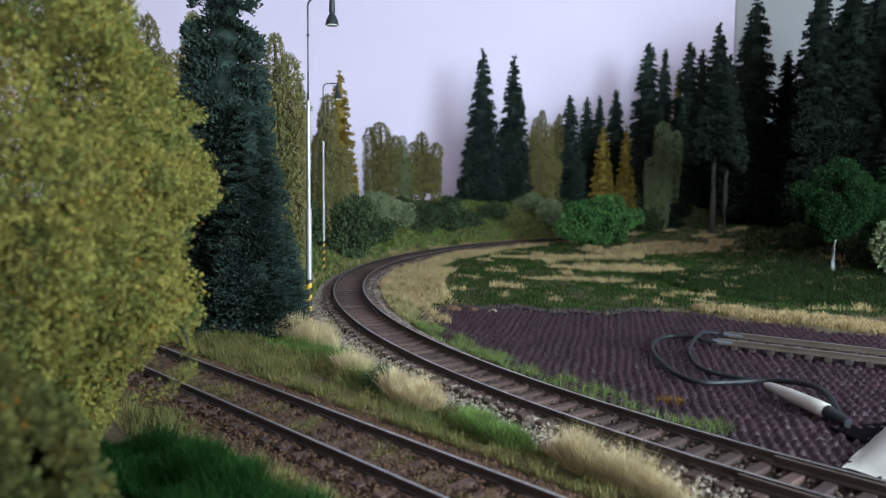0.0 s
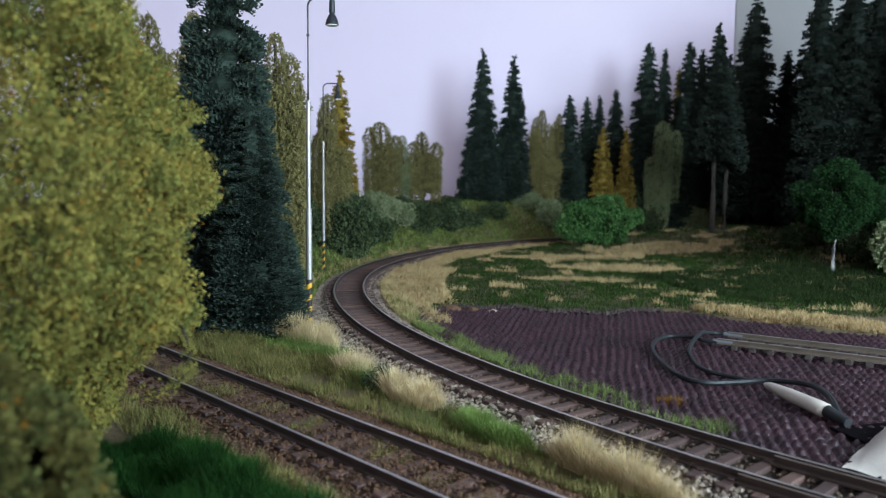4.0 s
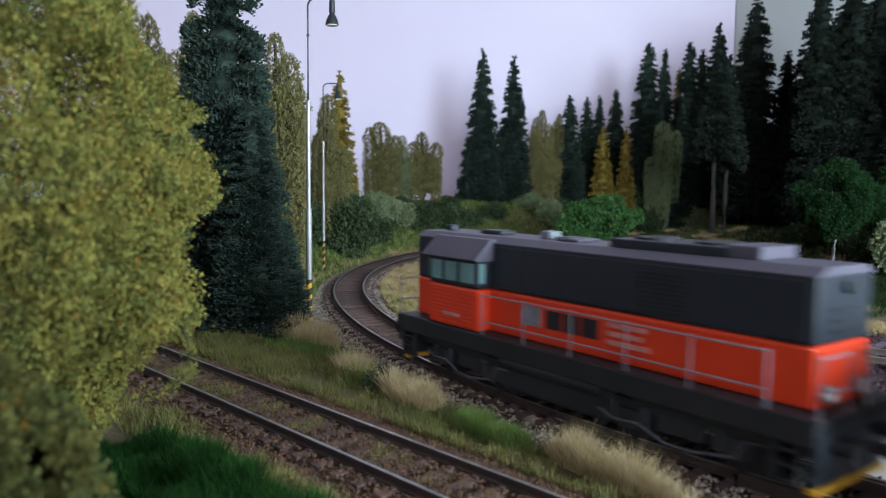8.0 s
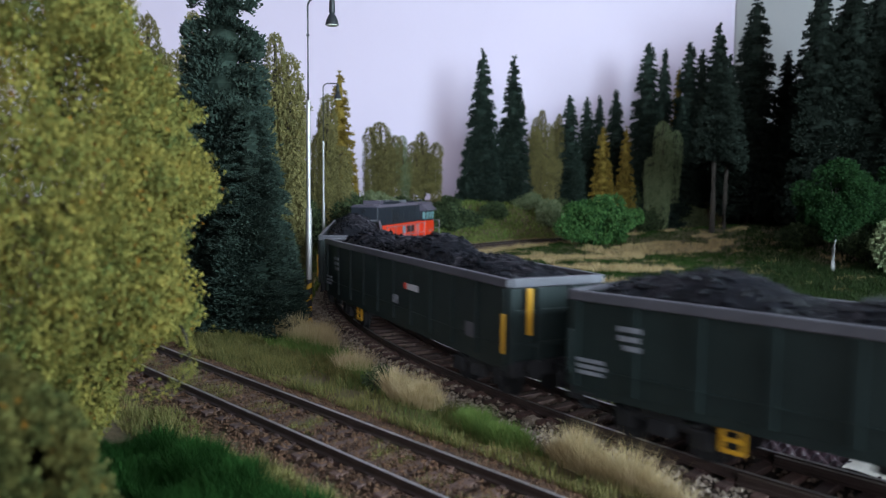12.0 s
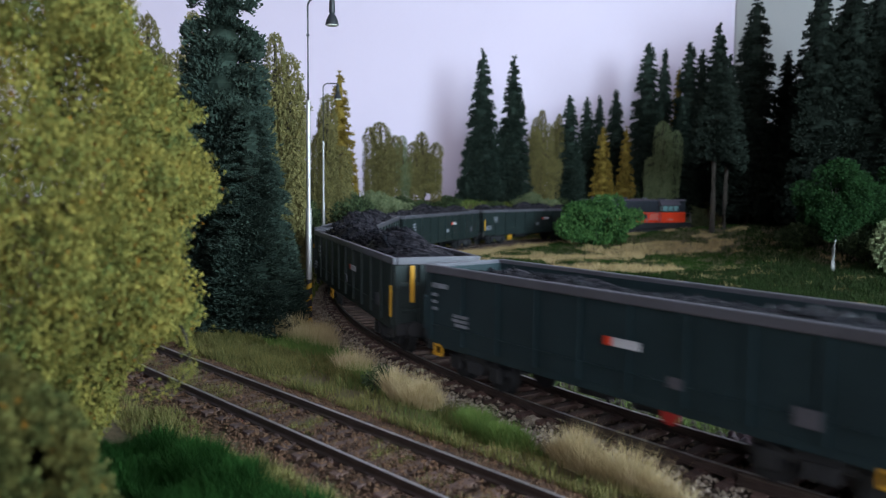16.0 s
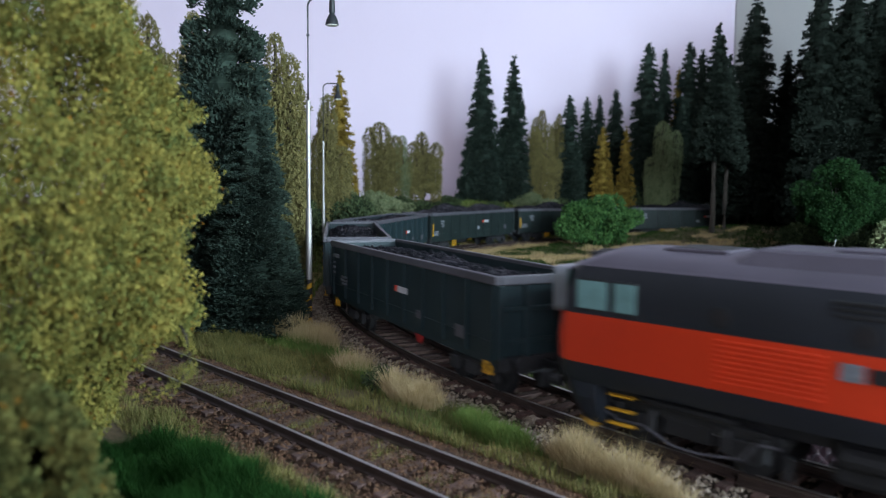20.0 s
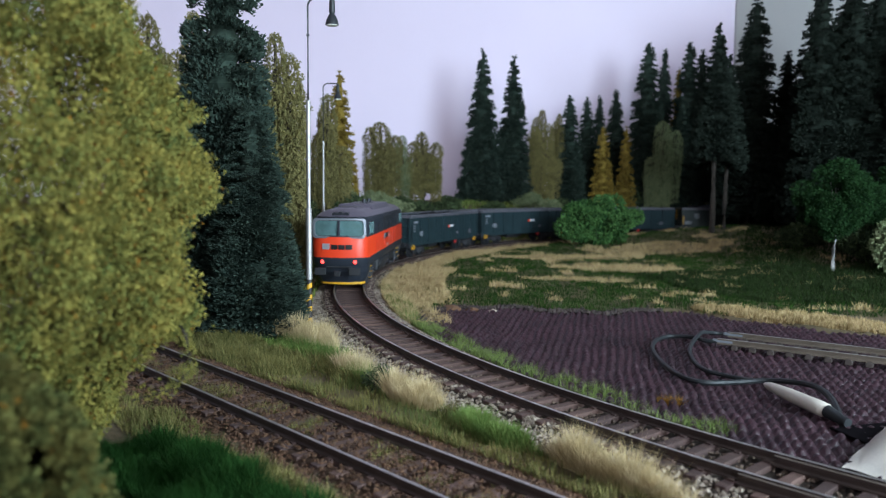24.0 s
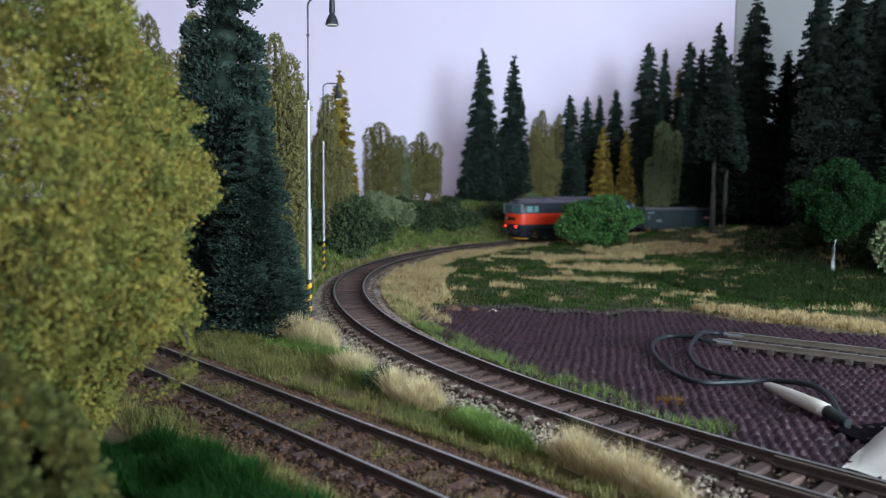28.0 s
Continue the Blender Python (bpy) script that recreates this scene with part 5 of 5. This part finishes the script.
            bars(t, y * -3.7, yy, 19.8, [(0, 0, 4.6, 3.0)], M_FADED, y)
            bars(t, y * -61, yy, 18.6, [(0, 0, 5.0, 4.4)], M_RIM, y)
        else:
            bars(t, y * 65, yy, 28, [(0, 1.8, 7.4, 1.5), (2.4 * y, -1.2, 2.6, 0.9), (2.4 * y, -3.4, 2.6, 0.9), (2.4 * y, -5.6, 2.6, 0.9)], M_FADED, y)
            bars(t, y * 54.5, yy, 20, [(0, 1.4, 6.6, 0.9), (0, 0, 7.4, 0.9), (-0.6 * y, -1.4, 6.0, 0.9)], M_FADED, y)
            bars(t, y * -52, yy, 17, [(0, 0, 5.6, 3.8)], M_RIM, y)
            bars(t, y * -22, yy, 17.4, [(0, 0, 4.0, 2.6)], M_RIM, y)
    piv = 57.0 if long_ else 51.7
    bg = [(bogie(t, e * piv, 20.7, WHEEL_WAGON, 5.3), e * piv) for e in (1, -1)]
    return t, piv, bg


def outline(half_l, half_w, bow, n=11):
    """A plan outline with bowed, rounded ends."""
    ys = [math.sin(a) for a in np.linspace(-math.pi / 2, math.pi / 2, n)]
    f = [(half_l - bow * abs(y) ** 2 - 3.0 * max(0, abs(y) - 0.8) ** 2 / 0.04, y * half_w) for y in ys]
    return f + [(-x, -y) for x, y in f]


def loco_streamlined():
    """A full-width diesel locomotive with bowed ends, orange band and dark roof."""
    t = thing("diesel_locomotive", label="orange and dark grey streamlined diesel locomotive with red tail lamps", category="locomotive")
    HL, HW = 89.8, 16.6

    def ring(z, half_l, half_w, bow=4.0):
        return [(x, y, z) for x, y in outline(half_l, half_w, bow)]
    bm = bmesh.new()
    loft(bm, [ring(13.6, HL - 1.4, HW - 0.6), ring(15, HL - 0.6, HW - 0.1), ring(18.6, HL, HW)])
    skirt = part("skirt", bm, M_GREY, t, "dark grey lower body", smooth=True)
    bm = bmesh.new()
    loft(bm, [ring(18.6, HL, HW + 0.02), ring(24, HL + 0.3, HW + 0.05), ring(30.6, HL - 0.6, HW)])
    band = part("orange_band", bm, M_ORANGE, t, "orange body band", smooth=True)
    bm = bmesh.new()
    loft(bm, [ring(30.6, HL - 0.6, HW - 0.02), ring(35, HL - 1.6, HW - 0.1), ring(40.4, HL - 3.4, HW - 0.5), ring(42.3, HL - 4.6, HW - 1.3)])
    part("upper_body", bm, M_GREY, t, "dark grey upper body", smooth=True)
    bm = bmesh.new()
    loft(bm, [ring(42.2, HL - 3.2, HW - 1.15), ring(43.0, HL - 5.4, HW - 1.9), ring(44.6, HL - 9.0, HW - 3.6), ring(46.2, HL - 13.0, HW - 7.5), ring(46.9, HL - 18, HW - 12)])
    roof = part("roof", bm, M_ROOF, t, "rounded grey roof", smooth=True)
    bm = bmesh.new()
    loft(bm, [[(xa, -w, z), (xb, -w, z), (xb, w, z), (xa, w, z)] for xa, xb, w, z in ((-40, 43, 12.6, 43.8), (-36, 40, 10.2, 48.0), (-35.4, 39.4, 9.4, 48.5))])
    part("roof_hatch", bm, M_ROOF, roof, "raised grey roof hatch with sloping sides")
    for x, ln in ((-16, 22), (16, 18)):
        bm = bmesh.new()
        box(bm, (x, 0, 48.7), (ln, 11, 0.7), 0.25)
        part("roof_grille", bm, M_ROOF, roof)
    for xa, xb in ((-67, -43), (47, 62)):
        bm = bmesh.new()
        box(bm, ((xa + xb) / 2, 0, 46.8), (xb - xa, 14.5, 1.0), 0.3)
        tray = part("intake_rim", bm, M_ROOF, roof)
        bm = bmesh.new()
        box(bm, ((xa + xb) / 2, 0, 47.2), (xb - xa - 3, 12, 0.5), 0.1)
        part("intake_grille", bm, M_UNDER, tray, "black intake grille")
    for x in (-2, -22):
        bm = bmesh.new()
        rod(bm, (x, -3.6, 48.4), (x, -3.6, 51.4), 1.5, 1.3, n=12)
        box(bm, (x, -3.6, 48.8), (5, 4.4, 0.8), 0.2)
        part("exhaust", bm, M_GREY, roof)
    for k in (1, -1):
        def front(y, z, lift):
            bow = 4.0
            hl = np.interp(z, (18.6, 24, 30.6, 35, 40.4), (HL, HL + 0.3, HL - 0.6, HL - 1.6, HL - 3.4)) + lift
            u = y / HW
            return (k * (hl - bow * u * u - 3.0 * max(0, abs(u) - 0.8) ** 2 / 0.04), y * (1 + lift / HW * 0.5), z)

        def patch(name, y0, y1, z0, z1, lift, mat_, label="", parent=t):
            bm = bmesh.new()
            ys = np.linspace(y0, y1, 7)
            fr = [[bm.verts.new(front(y, z, lift)) for y in ys] for z in (z0, (z0 + z1) / 2, z1)]
            for a, b_ in zip(fr, fr[1:]):
                for i in range(6):
                    bm.faces.new((a[i], a[i + 1], b_[i + 1], b_[i]))
            bmesh.ops.solidify(bm, geom=bm.faces[:], thickness=0.5)
            return part(name, bm, mat_, parent, label, smooth=True)
        # the windscreen sits in a bright raised surround
        def loop(hy, hz, x, q=2.2):
            pts = []
            for cy, cz, a0 in ((hy - q, hz - q, 0), (q - hy, hz - q, 90), (q - hy, q - hz, 180), (hy - q, q - hz, 270)):
                for a in (0, 30, 60, 90):
                    yv, zv = cy + q * math.cos(radians(a0 + a)), cz + q * math.sin(radians(a0 + a))
                    pts.append((k * (x - 0.011 * yv * yv), yv, 35.6 + zv))
            return pts
        bm = bmesh.new()
        loft(bm, [loop(15.4, 5.6, HL - 3.4), loop(15.7, 5.8, HL + 0.6), loop(14.5, 4.7, HL + 0.6), loop(14.3, 4.5, HL - 1.0)], (False, False))
        sur = part("window_surround", bm, M_SILVER, t, "bright raised window surround", smooth=True)
        for y0, y1 in ((-14.3, -0.5), (0.5, 14.3)):
            bm = bmesh.new()
            ys = np.linspace(y0, y1, 6)
            grid = [[bm.verts.new((k * (HL - 0.9 - 0.011 * yv * yv), yv, zv)) for yv in ys] for zv in (31.3, 39.9)]
            for i in range(5):
                bm.faces.new((grid[0][i], grid[0][i + 1], grid[1][i + 1], grid[1][i]))
            bmesh.ops.solidify(bm, geom=bm.faces[:], thickness=0.4)
            part("windscreen", bm, M_GLASS, sur, smooth=True)
        bm = bmesh.new()
        box(bm, (k * (HL - 0.6), 0, 35.6), (1.4, 1.4, 8.6), 0.2)
        part("centre_post", bm, M_GREY, sur)
        bm = bmesh.new()
        rings = []
        for z, dl, dw in ((3.6, 6.0, 3.4), (6.0, 4.6, 2.2), (10.0, 2.8, 0.9), (13.7, 1.6, 0.5)):
            f = outline(HL - dl, HW - dw, 4.0)[:11]
            rings.append([(k * x_, y_, z) for x_, y_ in f] + [(k * (HL - 15.5), HW - dw, z), (k * (HL - 15.5), dw - HW, z)])
        loft(bm, rings)
        part("valance", bm, M_GREY, t, "dark grey end valance")
        patch("logo", 5.2, 9.6, 23.4, 26.8, 0.45, M_WHITEP, "white logo block") if k < 0 else patch("logo", -9.6, -5.2, 23.4, 26.8, 0.45, M_WHITEP, "white logo block")
        for i in range(3):
            y0 = k * (-2.4 + i * 4.2) - 1.8
            patch("logo_block", y0, y0 + 3.7, 23.4, 26.2, 0.45, M_BLACKP, "black logo shape")
        for y in (-9.6, 9.6):
            bm = bmesh.new()
            x = front(y, 19.4, 0)[0]
            rod(bm, (x - 0.6 * k, y, 16.2), (x + 0.6 * k, y, 16.2), 1.5, n=16)
            lamp = part("lamp_housing", bm, M_GREY, t, smooth=True)
            bm = bmesh.new()
            rod(bm, (x + 0.6 * k, y, 16.2), (x + 0.9 * k, y, 16.2), 1.0, n=16)
            part("tail_lamp" if k < 0 else "head_lamp", bm, M_TAIL if k < 0 else M_WARM, lamp, "glowing red tail lamp" if k < 0 else "clear head lamp")
        for y in (-3.4, 0, 3.4):
            bm = bmesh.new()
            rod(bm, (k * (HL - 10), y, 43.6), (k * (HL - 5.6), y, 43.2), 1.6 if y else 1.9, n=14)
            part("roof_lamp", bm, M_LAMPGREY, roof)
        buffers(t, k * (HL - 1.5), 10.9, k, True)
        bm = bmesh.new()
        loft(bm, [[(k * x_, y_, z) for x_, y_ in outline(HL - 6.0 + q_, HW - 3.2, 4.0)[:11]] + [(k * (HL - 13), HW - 3.2, z), (k * (HL - 13), 3.2 - HW, z)] for z, q_ in ((2.2, -0.4), (2.4, 0.2), (3.6, 0.3))])
        part("plough_edge", bm, M_YELLOWP, t, "yellow plough edge")
        for z, y in ((17.0, 0),):
            bm = bmesh.new()
            box(bm, (k * (HL + 0.2), 0, 13.3), (1.0, 15, 0.8), 0.2)
            part("front_step", bm, M_UNDER, t)
        for y in (-1, 1):
            for i, x in enumerate((HL - 14.0, HL - 23)):
                bm = bmesh.new()
                box(bm, (k * x, y * (HW - 0.1), 35.4), (8.4 if i == 0 else 5.6, 0.6, 6.8), 0.2)
                part("side_window", bm, M_GLASS, t)
                bm = bmesh.new()
                box(bm, (k * x, y * (HW - 0.25), 35.4), (9.4 if i == 0 else 6.6, 0.6, 7.8), 0.2)
                part("window_frame", bm, M_UNDER, t)
            bm = bmesh.new()
            for z in (5.2, 8.6, 12.0):
                box(bm, (k * (HL - 22), y * (HW - 1.6), z), (6.5, 1.8, 0.35), 0.08)
            part("cab_step", bm, M_YELLOWP, t, "yellow edged cab steps")
    for y in (-1, 1):
        for x in (-44, -20, -2, 16, 44):
            bm = bmesh.new()
            rod(bm, (x, y * (HW - 0.5), 34.0), (x, y * (HW + 0.15), 34.0), 2.3, n=20)
            pw = part("porthole", bm, M_UNDER, t, smooth=True)
            bm = bmesh.new()
            rod(bm, (x, y * (HW + 0.15), 34.0), (x, y * (HW + 0.3), 34.0), 1.7, n=18)
            part("glass", bm, M_BLACKP, pw)
        for i in range(3):
            bm = bmesh.new()
            box(bm, (-9 * y, y * (HW - 0.3), 37.4 + i * 1.25), (62, 0.8, 0.75), 0.15)
            part("air_grille", bm, M_UNDER, t, "dark air intake slat")
        for x0 in (-46, -8, 34):
            for i in range(9):
                bm = bmesh.new()
                box(bm, (x0 + (0 if x0 != -8 else 2), y * (HW + 0.12), 20.4 + i * 1.1), (22, 0.6, 0.45), 0.1)
                part("louvre", bm, M_ORANGE, band)
        yy = y * (HW + 0.42)
        bars(t, 0, yy, 27.0, [(18 * y, 0, 4.2, 3.4)], M_FADED, y)
        bars(t, 0, yy, 27.0, [(13 * y - 4.4 * i * y, 0, 4.0, 2.8) for i in range(3)], M_BLACKP, y)
        bars(t, 0, yy, 26.0, [(-3 * y, 1.4, 8, 1.2), (-5 * y, -0.6, 6, 1.0), (4 * y, -5.4, 9, 1.2)], M_LOGO, y)
        bm = bmesh.new()
        box(bm, (0, y * (HW - 0.6), 16.4), (2 * HL - 52, 0.8, 0.7), 0.1)
        part("sill", bm, M_RAILING, t)
    bm = bmesh.new()
    box(bm, (0, 0, 8.0), (44, 26, 9.0), 1.4)
    rod(bm, (-20, -12.5, 9.5), (20, -12.5, 9.5), 2.5, n=12)
    rod(bm, (-20, 12.5, 9.5), (20, 12.5, 9.5), 2.5, n=12)
    part("fuel_tank", bm, M_UNDER, t)
    bm = bmesh.new()
    box(bm, (0, 0, 11.0), (2 * HL - 20, 20, 3.0), 0.4)
    part("underframe", bm, M_UNDER, t)
    piv = 51.7
    return t, piv, [(bogie(t, e * piv, 27.6, WHEEL_LOCO, 5.75, True), e * piv) for e in (1, -1)]


def loco_hood():
    """A hood diesel locomotive: short nose, cab with sloping eaves, long hood, walkways with rails."""
    t = thing("hood_locomotive", label="orange and dark grey hood diesel locomotive with pale handrails", category="locomotive")
    bm = bmesh.new()
    box(bm, (0, 0, 14.9), (146, 33, 5.6), 0.5)
    part("walkway", bm, M_UNDER, t, "black footplate")
    bm = bmesh.new()
    box(bm, (0, 0, 10.6), (140, 24, 3.6), 0.4)
    part("underframe", bm, M_UNDER, t)

    def storey(name, x0, x1, half, z0, z1, mat_, label, bev=0.8):
        bm = bmesh.new()
        box(bm, ((x0 + x1) / 2, 0, (z0 + z1) / 2), (x1 - x0, 2 * half, z1 - z0), bev)
        return part(name, bm, mat_, t, label)
    storey("hood_band", -69, 31, 10.9, 17.75, 30.4, M_ORANGE, "orange lower hood")
    storey("hood", -69.0, 31, 10.85, 30.4, 44.6, M_GREY, "dark grey upper hood")
    storey("nose_band", 53, 69, 10.7, 17.75, 30.4, M_ORANGE, "orange lower nose")
    storey("nose", 53, 69, 10.65, 30.4, 44.4, M_GREY, "dark grey upper nose")
    storey("cab_band", 30, 55, 16.0, 17.75, 30.4, M_ORANGE, "orange lower cab")
    cabin = storey("cab", 30, 55, 15.9, 30.4, 41.6, M_GREY, "dark grey cab with windows")
    bm = bmesh.new()
    extrude(bm, [(-10.9, 44.2), (10.9, 44.2), (8.0, 46.0), (-8.0, 46.0)], -69.2, 69.2)
    roof = part("roof", bm, M_ROOF, t, "flat grey roof with chamfered edges")
    bm = bmesh.new()
    extrude(bm, [(-18.0, 39.4), (-12.0, 45.2), (12.0, 45.2), (18.0, 39.4), (17.6, 38.9), (-17.6, 38.9)], 28.8, 56.6)
    part("cab_roof", bm, M_ROOF, t, "grey cab roof with sloping eaves")
    for y in (-1, 1):
        for x, w in ((35.0, 6.4), (43.0, 6.0), (50.2, 5.4)):
            bm = bmesh.new()
            box(bm, (x, y * 15.95, 35.0), (w + 1, 0.5, 7.0), 0.15)
            fr = part("window_frame", bm, M_UNDER, cabin)
            bm = bmesh.new()
            box(bm, (x, y * 16.2, 35.0), (w, 0.3, 6.0), 0.1)
            part("side_window", bm, M_GLASS, fr)
        for x, k in ((29.8, -1), (55.2, 1)):
            bm = bmesh.new()
            box(bm, (x, y * 14.5, 35.2), (0.5, 2.2, 6.0), 0.1)
            part("end_window", bm, M_GLASS, cabin)
        # side doors of the hood and the grille
        for i in range(7):
            bm = bmesh.new()
            box(bm, (22 - i * 13.8, y * 10.9, 37.2), (12.9, 0.4, 12.0), 0.15)
            part("hood_door", bm, M_GREY, t)
        for i in range(9):
            bm = bmesh.new()
            box(bm, (-32, y * 11.2, 32.4 + i * 1.1), (14, 0.4, 0.5))
            part("grille_slat", bm, M_UNDER, t)
        for i in range(5):
            bm = bmesh.new()
            box(bm, (20 - i * 18, y * 11.0, 23.9), (16.5, 0.35, 9.6), 0.15)
            part("hood_door", bm, M_ORANGE, t)
        bm = bmesh.new()
        for i in range(9):
            box(bm, (42.5, y * 16.1, 19.0 + i * 1.2), (21, 0.3, 0.45))
        part("cab_louvres", bm, M_ORANGE, t)
        # walkway railing
        bm = bmesh.new()
        for z in (21.4, 29.2):
            tube(bm, [(28, y * 15.6, z), (-62, y * 15.6, z)], 0.24, 6)
        part("handrail", bm, M_RAILING, t, "pale walkway handrail")
        for x in (28, 10, -8, -26, -44, -62):
            bm = bmesh.new()
            rod(bm, (x, y * 15.6, 15), (x, y * 15.6, 29.8), 0.24, n=6)
            part("rail_post", bm, M_RAILING, t)
        yy = y * 11.35
        bars(t, 0, yy, 25.0, [(11.6 * y, 0, 7.6, 5.4)], M_FADED, y)
        bars(t, 0, yy, 25.0, [((2.6 - 6.6 * i) * y, 0, 5.6, 5.0) for i in range(3)], M_BLACKP, y)
        bars(t, 0, yy, 24.8, [(-22.5 * y, 2.2, 12, 1.2), (-22 * y, 0.0, 11, 1.2), (-23 * y, -2.2, 13, 1.2)], M_LOGO, y)
        bars(t, 42.5, y * 16.35, 21.6, [(0, 0, 8, 1.2)], M_LOGO, y)
    for k in (1, -1):
        x = 69.3 if k > 0 else -69.3
        for y in (-6.6, 6.6):
            bm = bmesh.new()
            rod(bm, (x - 0.3 * k, y, 20.8), (x + 1.2 * k, y, 20.8), 1.9, n=14)
            hl = part("lamp_housing", bm, M_RAILING, t, smooth=True)
            bm = bmesh.new()
            rod(bm, (x + 1.2 * k, y, 20.8), (x + 1.5 * k, y, 20.8), 1.4, n=14)
            part("lamp_glass", bm, M_WARM, hl)
        bm = bmesh.new()
        rod(bm, (x - 0.3 * k, 0, 41.6), (x + 0.9 * k, 0, 41.8), 1.3, n=14)
        part("top_lamp", bm, M_LAMPGREY, t, smooth=True)
        for i in range(3):
            bm = bmesh.new()
            box(bm, (x + 0.1 * k, 0, 33 + 2.2 * i), (0.4, 10, 0.8))
            part("end_grille", bm, M_UNDER, t)
        # end platform rails
        bm = bmesh.new()
        for y in (-1, 1):
            tube(bm, [(k * 72.5, y * 15.4, 15), (k * 72.5, y * 15.4, 29.4), (k * 72.5, y * 4.0, 29.4), (k * 72.5, y * 4.0, 15)], 0.36, 6)
            tube(bm, [(k * 72.5, y * 15.4, 22.4), (k * 72.5, y * 4.0, 22.4)], 0.3, 6)
        part("end_railing", bm, M_RAILING, t, "pale end handrail")
        bm = bmesh.new()
        box(bm, (k * 72.4, 0, 11.6), (2.0, 32, 6.4), 0.4)
        part("buffer_beam", bm, M_GREY, t)
        buffers(t, k * 73.2, 11.8, k, True)
        bm = bmesh.new()
        box(bm, (k * 71.0, 0, 5.8), (1.4, 27, 5.4), 0.3)
        part("plough", bm, M_GREY, t)
        bm = bmesh.new()
        box(bm, (k * 71.0, 0, 2.8), (2.2, 28, 1.4), 0.2)
        part("plough_edge", bm, M_YELLOWP, t, "yellow plough edge")
        for y in (-1, 1):
            bm = bmesh.new()
            for z in (4.6, 7.6, 10.6):
                box(bm, (k * 66.5, y * 15.2, z), (6, 2.2, 0.6), 0.1)
            for e in (-3, 3):
                box(bm, (k * 66.5 + e, y * 15.4, 8.2), (0.6, 1.8, 8.6), 0.1)
            part("ladder_step", bm, M_UNDER, t)
    for x, s_, m_ in ((40, (10, 6, 1.4), M_GREY), (16, (4, 5, 2.4), M_SILVER), (8, (5, 7, 1.2), M_GREY), (-30, (34, 15, 2.4), M_GREY), (-50, (9, 14, 3.0), M_ROOF), (64, (3, 3, 2.0), M_GREY), (5, (8, 9, 1.0), M_ROOF)):
        bm = bmesh.new()
        box(bm, (x, 0, 45.9 + s_[2] / 2), s_, 0.4)
        part("roof_box", bm, m_, roof)
    for x in (-40, -22):
        bm = bmesh.new()
        rod(bm, (x, 0, 48.2), (x, 0, 48.9), 5.6, n=22)
        part("roof_fan", bm, M_UNDER, roof)
    bm = bmesh.new()
    box(bm, (0, 0, 7.4), (42, 29, 8.6), 1.2)
    part("fuel_tank", bm, M_UNDER, t)
    for y in (-14.4, 14.4):
        bm = bmesh.new()
        rod(bm, (-19, y, 11.4), (19, y, 11.4), 2.2, n=12)
        part("air_tank", bm, M_UNDER, t, smooth=True)
    piv = 38.5
    return t, piv, [(bogie(t, e * piv, 27.6, WHEEL_LOCO, 5.75, True), e * piv) for e in (1, -1)]


PITCH_A, PITCH_B = 180.75, 162.36
order = [(1048.0, loco_hood())]
wa = [wagon("a", k) for k in (1, 2, 3, 4)]
wb = [wagon("b", k) for k in (5, 6, 7)]
for k, w in enumerate(wa):
    order.append((1.5 * PITCH_B + 0.5 * PITCH_A + (3 - k) * PITCH_A, w))
for k, w in enumerate(wb):
    order.append(((1 - k) * PITCH_B, w))
order.append((-341.5, loco_streamlined()))

# how far the sixth wagon has come along the line at each second
RUN_T = [0.0, 8.0, 9.0, 11.0, 17.0, 18.0, 20.0, 28.0]
RUN_S = [-1930.0, -1034.0, -917.0, -697.8, -58.9, 46.4, 263.5, 1131.0]


def run(t):
    return float(np.interp(t, RUN_T, RUN_S))


def heading(s0, s1):
    (x0, y0, _), (x1, y1, _) = on_line(s0), on_line(s1)
    return math.degrees(math.atan2(y1 - y0, x1 - x0)), (x0 + x1) / 2, (y0 + y1) / 2


def motions():
    times = [0.5 * k for k in range(57)]
    for shift, (vehicle, piv, bogies) in order:
        rows, turns = [], {b.name: [] for b, _ in bogies}
        for t in times:
            s = run(t) + shift
            a, x, y = heading(s - piv, s + piv)
            rows.append((t, P(x, y, 0, a)))
            for b, bx in bogies:
                a2, _, _ = heading(s + bx - 12, s + bx + 12)
                d = (a2 - a + 180) % 360 - 180
                turns[b.name].append((t, P(bx, 0, 0, d)))
        walk(vehicle, rows)
        for b, bx in bogies:
            walk(b, turns[b.name])
    # the wheels roll without slipping
    for w, (x, r) in WHEELS.items():
        walk(w, [(k / 15, P(x, 0, r, ry=math.degrees((run(k / 15) - run(0)) / r))) for k in range(421)])


motions()
